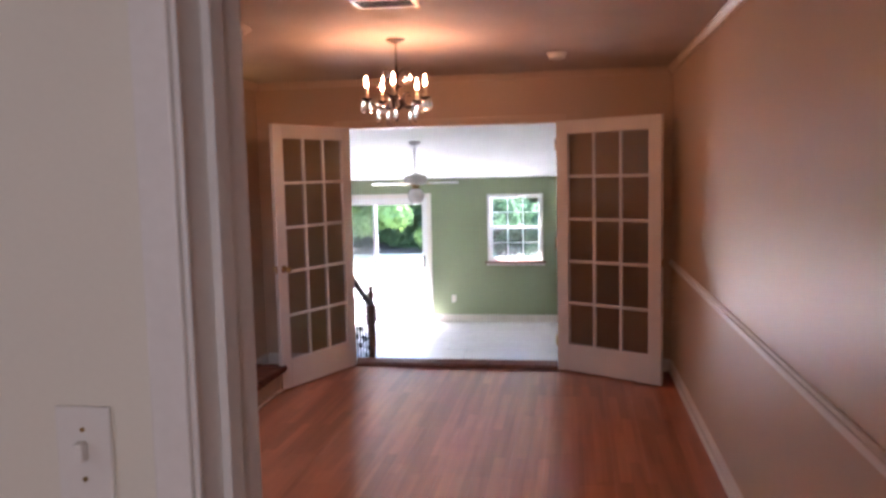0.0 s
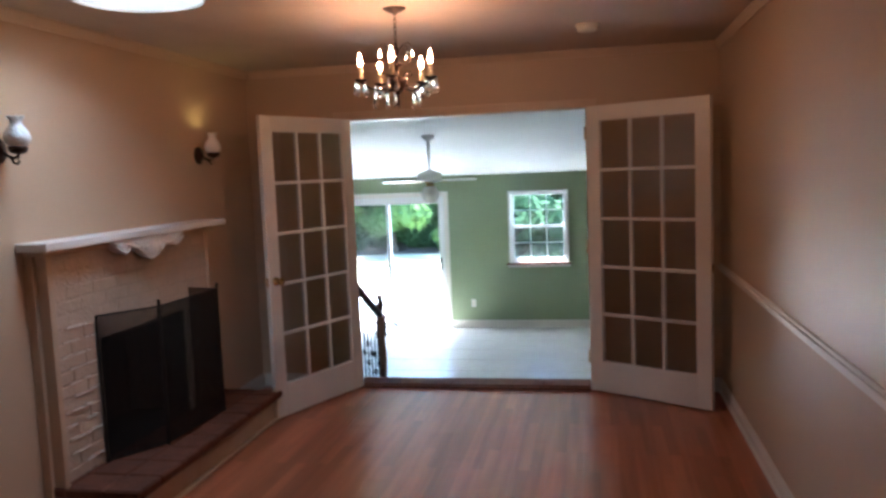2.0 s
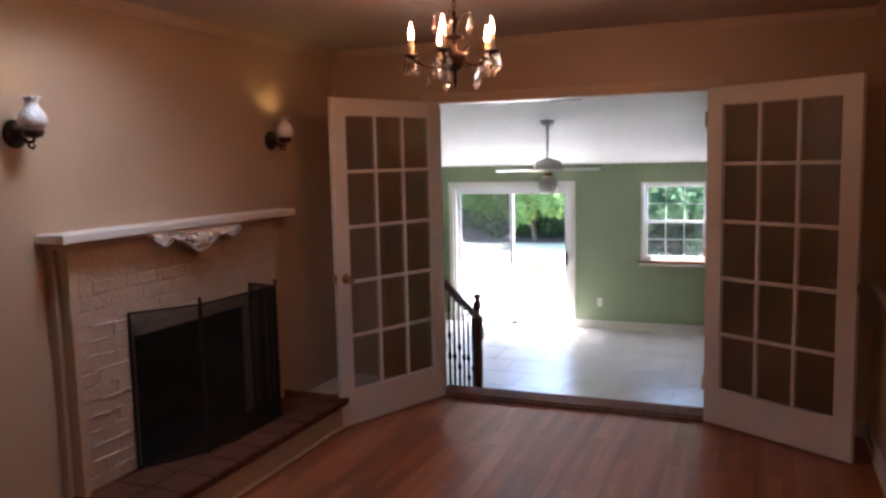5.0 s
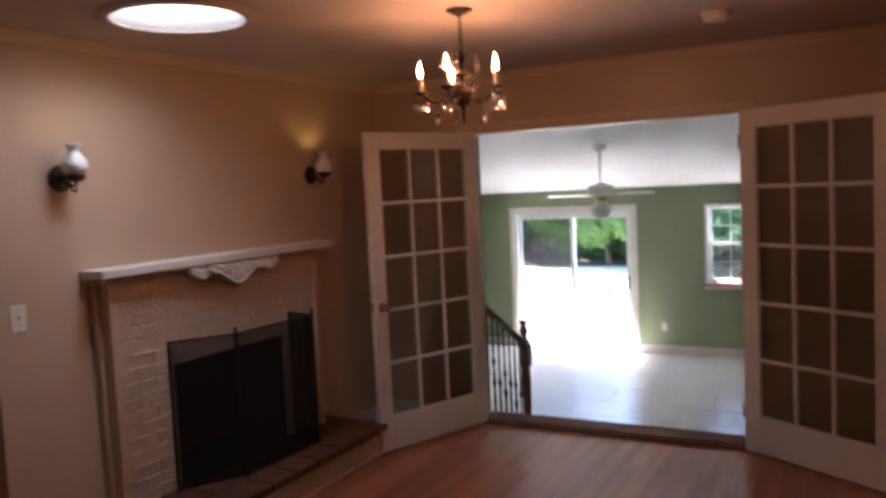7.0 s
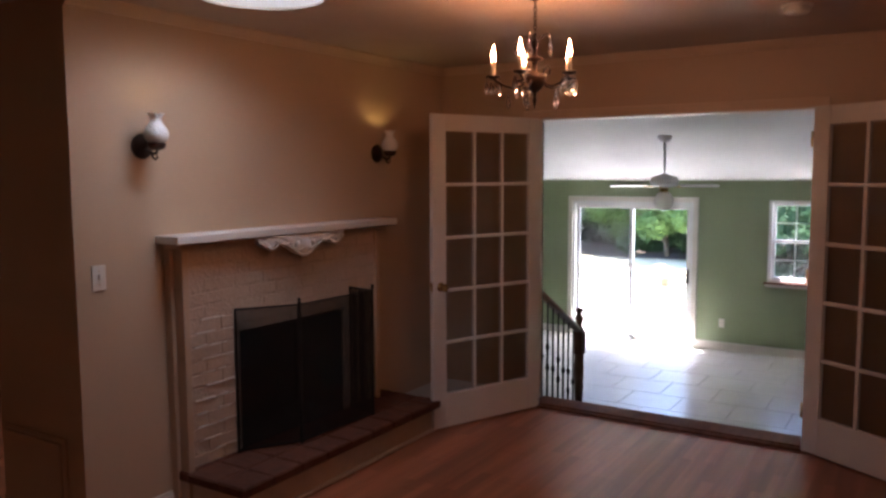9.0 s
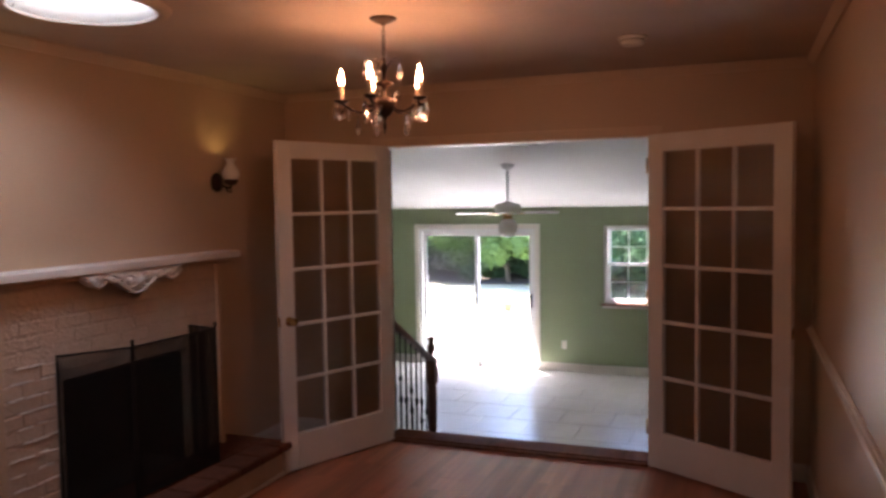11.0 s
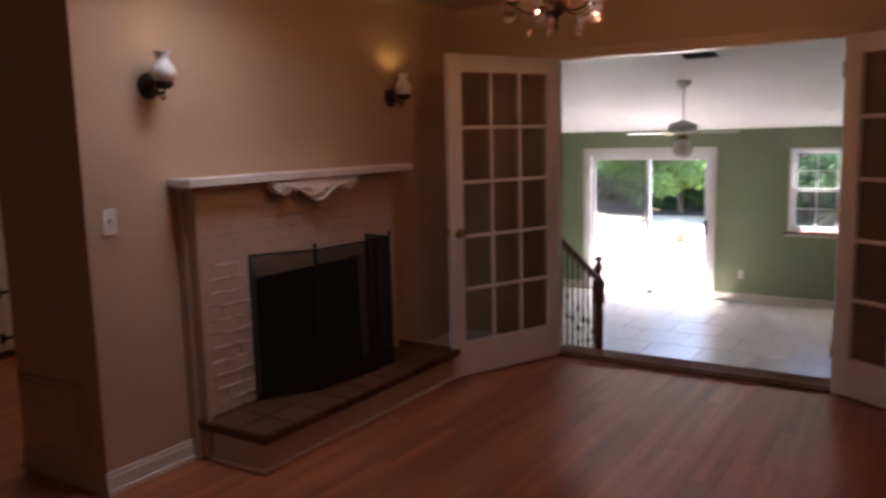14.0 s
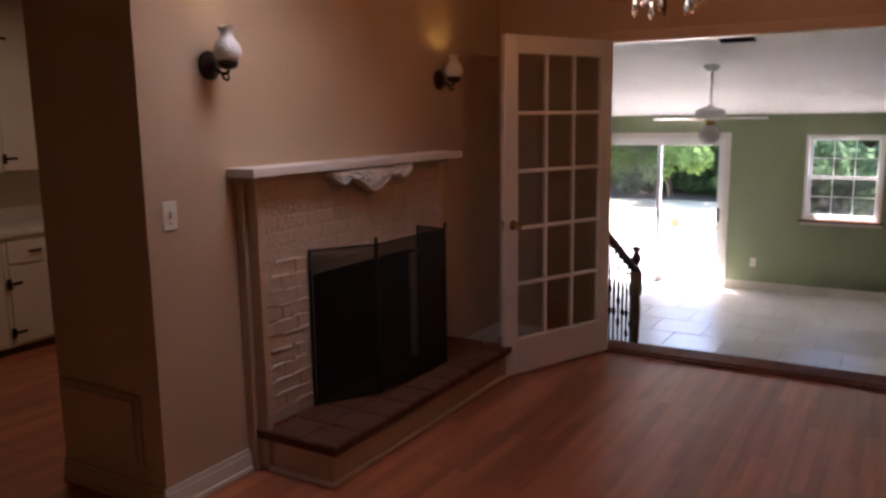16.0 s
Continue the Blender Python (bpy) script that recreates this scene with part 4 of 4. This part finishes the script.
# sun and shade on foliage are put into two leaf colours
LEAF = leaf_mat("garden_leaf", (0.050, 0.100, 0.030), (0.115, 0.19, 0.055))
LEAFSHADE = leaf_mat("shaded_leaf", (0.022, 0.050, 0.022), (0.055, 0.105, 0.045))
GZ = -0.83
structure("ground", boxes((-220, 220, SY + 0.16, 320, GZ - 0.2, GZ)), LAWN, "sun-bleached lawn behind the house", "ground")
structure("patio", boxes((-6.5, 4.5, SY + 0.16, SY + 4.6, GZ + 0.004, GZ + 0.06)), PATIO, "pale concrete patio slab outside the door", "patio")
# added dark sheet that paints the trees' shade onto the ground
TREESHADE = ramp_mat("painted_tree_shade", (0.035, 0.028, 0.020), (0.085, 0.065, 0.045), 0.95, scale=3, bump=0.6, fine=25)
structure("planting_bed", boxes((-30, 24, 17.5, 32, GZ + 0.002, GZ + 0.03)), TREESHADE, "dark ground sheet painting the shade under the trees", "planting bed")
structure("house_foundation", boxes((SX0 - 0.12, SX1 + 0.12, SY + 0.002, SY + 0.149, GZ, SF)), PATIO, "concrete foundation under the sunroom wall", "foundation")


def tree(x, y, height, spread, low, leaves, seed, material, label, lean=0.0, leaf=1.0):
    """A tapered trunk with forked limbs and a loose crown of small leaf blades in clumps."""
    rnd = random.Random(seed)
    t = thing("tree", label, "tree", pose(x, y, GZ))
    bm = bmesh.new()
    tips = []
    top = height * 0.62
    trunk = [(lean * k / 5 * top * 0.3 + rnd.uniform(-0.05, 0.05), rnd.uniform(-0.05, 0.05), top * k / 5) for k in range(6)]
    tube(bm, trunk, [0.09, 0.08, 0.07, 0.06, 0.05, 0.035], 8)
    for k in range(9):
        a = rnd.uniform(0, 2 * math.pi)
        i = rnd.randint(1, 5)
        p = Vector(trunk[i])
        ln = spread * rnd.uniform(0.5, 0.95)
        mid = p + Vector((math.cos(a) * ln * 0.5, math.sin(a) * ln * 0.5, ln * 0.22))
        end = p + Vector((math.cos(a) * ln, math.sin(a) * ln, ln * rnd.uniform(0.1, 0.5)))
        tube(bm, [p, mid, end], [0.05, 0.035, 0.015], 6)
        tips += [mid, end]
    part("trunk", bm, BARK, t, "grey-brown trunk with forked limbs")
    verts, faces = [], []
    clumps = []
    for k in range(46):
        a, r = rnd.uniform(0, 2 * math.pi), spread * math.sqrt(rnd.random())
        z = low + (height - low) * rnd.random()
        shrink = 1.0 - 0.45 * max(0, (z - height * 0.55) / (height * 0.45))
        clumps.append((math.cos(a) * r * shrink + lean * z * 0.3, math.sin(a) * r * shrink, z, rnd.uniform(0.25, 0.55) * spread * 0.42))
    for k in range(leaves):
        cx, cy, cz, cr = clumps[k % len(clumps)]
        d = Vector((rnd.gauss(0, 1), rnd.gauss(0, 1), rnd.gauss(0, 0.8))).normalized() * cr * rnd.random() ** 0.4
        c = Vector((cx, cy, max(0.03, cz))) + d
        c.z = max(c.z, 0.04)
        u = Vector((rnd.gauss(0, 1), rnd.gauss(0, 1), rnd.gauss(0, 1))).normalized()
        w = u.orthogonal().normalized() * rnd.uniform(0.035, 0.065) * leaf
        u = u * rnd.uniform(0.07, 0.14) * leaf
        i = len(verts)
        verts += [c - u, c + w, c + u, c - w]
        faces.append((i, i + 1, i + 2, i + 3))
    data = bpy.data.meshes.new("crown")
    data.from_pydata(verts, [], faces)
    data.materials.append(material)
    crown_ob = new("crown", data)
    crown_ob.parent = t
    tagged(crown_ob, "loose crown of small leaves", kind="stuff")
    return t


rt = random.Random(5)
wv, wf = [], []
for k in range(26000):
    c = Vector((rt.uniform(-24, 14), 22.0 + rt.random() ** 2 * 4 + 0.8 * math.sin(k), 0))
    c.z = GZ + 7.0 * rt.random() ** 1.2 * (0.75 + 0.25 * math.sin(c.x * 0.9) * math.cos(c.x * 0.37)) + 0.05
    u = Vector((rt.gauss(0, 1), rt.gauss(0, 0.6), rt.gauss(0, 1))).normalized()
    w = u.orthogonal().normalized() * rt.uniform(0.14, 0.26)
    u = u * rt.uniform(0.25, 0.5)
    i = len(wv)
    wv += [c - u, c + w, c + u, c - w]
    wf.append((i, i + 1, i + 2, i + 3))
woods = bpy.data.meshes.new("far_woods")
woods.from_pydata(wv, [], wf)
woods.materials.append(LEAFSHADE)
tagged(new("far_woods", woods), "woodland edge behind the lawn in shade-darkened green", "woods", kind="stuff")
for k in range(9):
    tree(-15 + 2.5 * k + rt.uniform(-0.5, 0.5), 19.6 + rt.uniform(-0.8, 1.0), rt.uniform(4.0, 5.5), 2.5, 0.1, 9000, 40 + k, LEAFSHADE, "dense tree in shade-darkened green with foliage down to the lawn", 0.0, 2.2)
tree(-5.2, 18.0, 3.6, 2.3, 0.5, 24000, 71, LEAF, "sunlit green garden tree with low spreading branches", -0.2, 1.0)
tree(0.3, 17.8, 4.0, 2.4, 0.4, 24000, 72, LEAF, "sunlit green garden tree seen through the window", 0.1, 1.0)
tree(-0.75, 10.2, 1.75, 1.0, 0.05, 8000, 81, LEAFSHADE, "rounded shrub in shade-darkened green beyond the window", 0.0, 1.5)
tree(0.1, 10.6, 1.8, 1.0, 0.03, 10000, 83, LEAFSHADE, "rounded shrub in shade-darkened green beyond the window", 0.0, 1.5)
tree(1.15, 10.4, 1.85, 1.1, 0.05, 8000, 82, LEAFSHADE, "rounded shrub in shade-darkened green beyond the window", 0.0, 1.5)
bm = bmesh.new()
bmesh.ops.create_icosphere(bm, subdivisions=3, radius=0.30)
for v in bm.verts:
    v.co *= 1 + 0.25 * noise.noise(v.co * 5.1)
    v.co.z = max(-0.05, v.co.z * 0.45)
solid("garden_rock", bm, BARK, "low grey-brown rock on the lawn", "rock", pose(-2.85, 12.0, GZ))
TERRA = ramp_mat("weathered_terracotta", (0.30, 0.17, 0.12), (0.42, 0.25, 0.18), 0.9, scale=14, bump=0.3)
pot = thing("flower_pot", "small terracotta flower pot on the lawn", "flower pot", pose(-3.57, 12.15, GZ))
part("pot", lathe(bmesh.new(), [(0.09, 0), (0.125, 0.17), (0.14, 0.17), (0.14, 0.21), (0.12, 0.21), (0.11, 0.16), (0.02, 0.15)], 22), TERRA, pot)
part("soil", lathe(bmesh.new(), [(0.112, 0.165), (0.06, 0.175), (0.001, 0.178)], 18), BARK, pot, "dark soil")

# ---- pieces of walls and floors ----
# bricks of the surround
BL, BH, JT = 0.194, 0.058, 0.010
cache = {}


def brick_mesh(ln, depth, h, name, material):
    key = (round(ln, 3), round(depth, 3), round(h, 3), name)
    if key not in cache:
        bm = boxes((-depth, 0, 0, ln, 0, h), bevel=0.0)
        edges = [e for e in bm.edges]
        bmesh.ops.bevel(bm, geom=edges, offset=0.004 if depth < 0.05 else 0.009, segments=1, affect="EDGES")
        cache[key] = mesh_of(name, bm, material)
    return cache[key]


rb = random.Random(9)
row, z = 0, 0.206
while z < 1.30:
    h = min(BH, 1.302 - z)
    y = -2.48 - (0.5 * (BL + JT) if row % 2 else 0)
    while y < -0.98:
        a, b = max(y, -2.48), min(y + BL, -0.98)
        spans = [(a, b)]
        if z < 0.84:
            spans = [(a, min(b, -2.152)), (max(a, -1.298), b)]
        for p, q in spans:
            if q - p > 0.02:
                ob = new("brick", brick_mesh(q - p, 0.012, h, "brick", BRICKPAINT))
                ob.parent = fire
                ob.matrix_basis = pose(SURX + (rb.uniform(-0.0025, 0.002) if z < 0.95 else rb.uniform(-0.0025, -0.001)), p, z, 0, 0, rb.uniform(-0.4, 0.4))
        y += BL + JT
    z += BH + JT
    row += 1
# paint-filled mortar lips along some courses, white to paint the light they catch
bm = bmesh.new()
for k in range(70):
    r = rb.randint(1, 11)
    y = rb.uniform(-2.46, -2.22) if k % 4 else rb.uniform(-1.24, -1.03)
    ln = rb.uniform(0.02, 0.10)
    zz = 0.206 + r * (BH + JT) - JT / 2 + rb.uniform(-0.004, 0.004)
    y1 = min(y + ln, -2.16 if y < -1.6 else -0.985)
    box(bm, SURX - 0.004, SURX + rb.uniform(0.002, 0.005), y, y1, zz - 0.003, zz + rb.uniform(0.002, 0.004))
tagged(part("mortar_lip", bm, WHITE, fire, "glossy paint-covered mortar lips, whitened as if catching light"), kind="stuff")
# hearth cap bricks: headers along the front edge, running bond behind
y = -2.535
while y < -0.80:
    ln = min(0.1975, -0.80 - y)
    if ln > 0.03:
        for x1, dep in ((-1.220, 0.19), (-1.416, 0.19), (-1.610, 0.104)):
            ob = new("brick", brick_mesh(ln, dep, 0.050, "brick", HEARTHBRICK))
            ob.parent = hearth
            ob.matrix_basis = pose(x1, y, 0.1525 + rb.uniform(-0.001, 0.001))
    y += 0.200
# laminate planks, running along y
PW, PL = 0.19, 1.21
pm = {}


def slab(w, ln, t, name, material):
    key = (round(w, 3), round(ln, 3), name)
    if key not in pm:
        bm = boxes((0.0003, w - 0.0003, 0.0003, ln - 0.0003, -t, 0))
        bmesh.ops.bevel(bm, geom=[e for e in bm.edges if all(v.co.z > -0.001 for v in e.verts)], offset=0.0006, segments=1, affect="EDGES")
        pm[key] = mesh_of(name, bm, material)
    return pm[key]


floor_ob = bpy.data.objects["floor"]
sun_floor = bpy.data.objects["sunroom_floor"]
i, x = 0, XR
while x > -5.05:
    x0 = max(x - PW, -5.05)
    y = -8.6 + (i * 0.437) % PL - PL
    while y < -0.0:
        a, b = max(y, -8.6), min(y + PL, 0.0)
        if b - a > 0.05:
            if x0 >= BLOCK and x <= XL:
                b = min(b, YB)
            if b - a > 0.02:
                ob = new("plank", slab(x - x0, b - a, 0.011, "plank", LAMINATE))
                ob.parent = floor_ob
                ob.matrix_basis = pose(x0, a, 0)
        y += PL
    x -= PW
    i += 1
# sunroom tiles, offset rows
TS = 0.53
j, y = 0, 3.10 - 6 * TS
while y < SY:
    x = -1.49 - 8 * TS + (0.5 * TS if j % 2 else 0)
    while x < SX1:
        x0, x1, y0, y1 = max(x, SX0), min(x + TS, SX1), max(y, 0.205), min(y + TS, SY)
        if x1 - x0 > 0.03 and y1 - y0 > 0.03:
            ob = new("tile", slab(x1 - x0 - 0.006, y1 - y0 - 0.006, 0.006, "tile", TILE))
            ob.parent = sun_floor
            ob.matrix_basis = pose(x0 + 0.003, y0 + 0.003, SF)
        x += TS
    y += TS
    j += 1
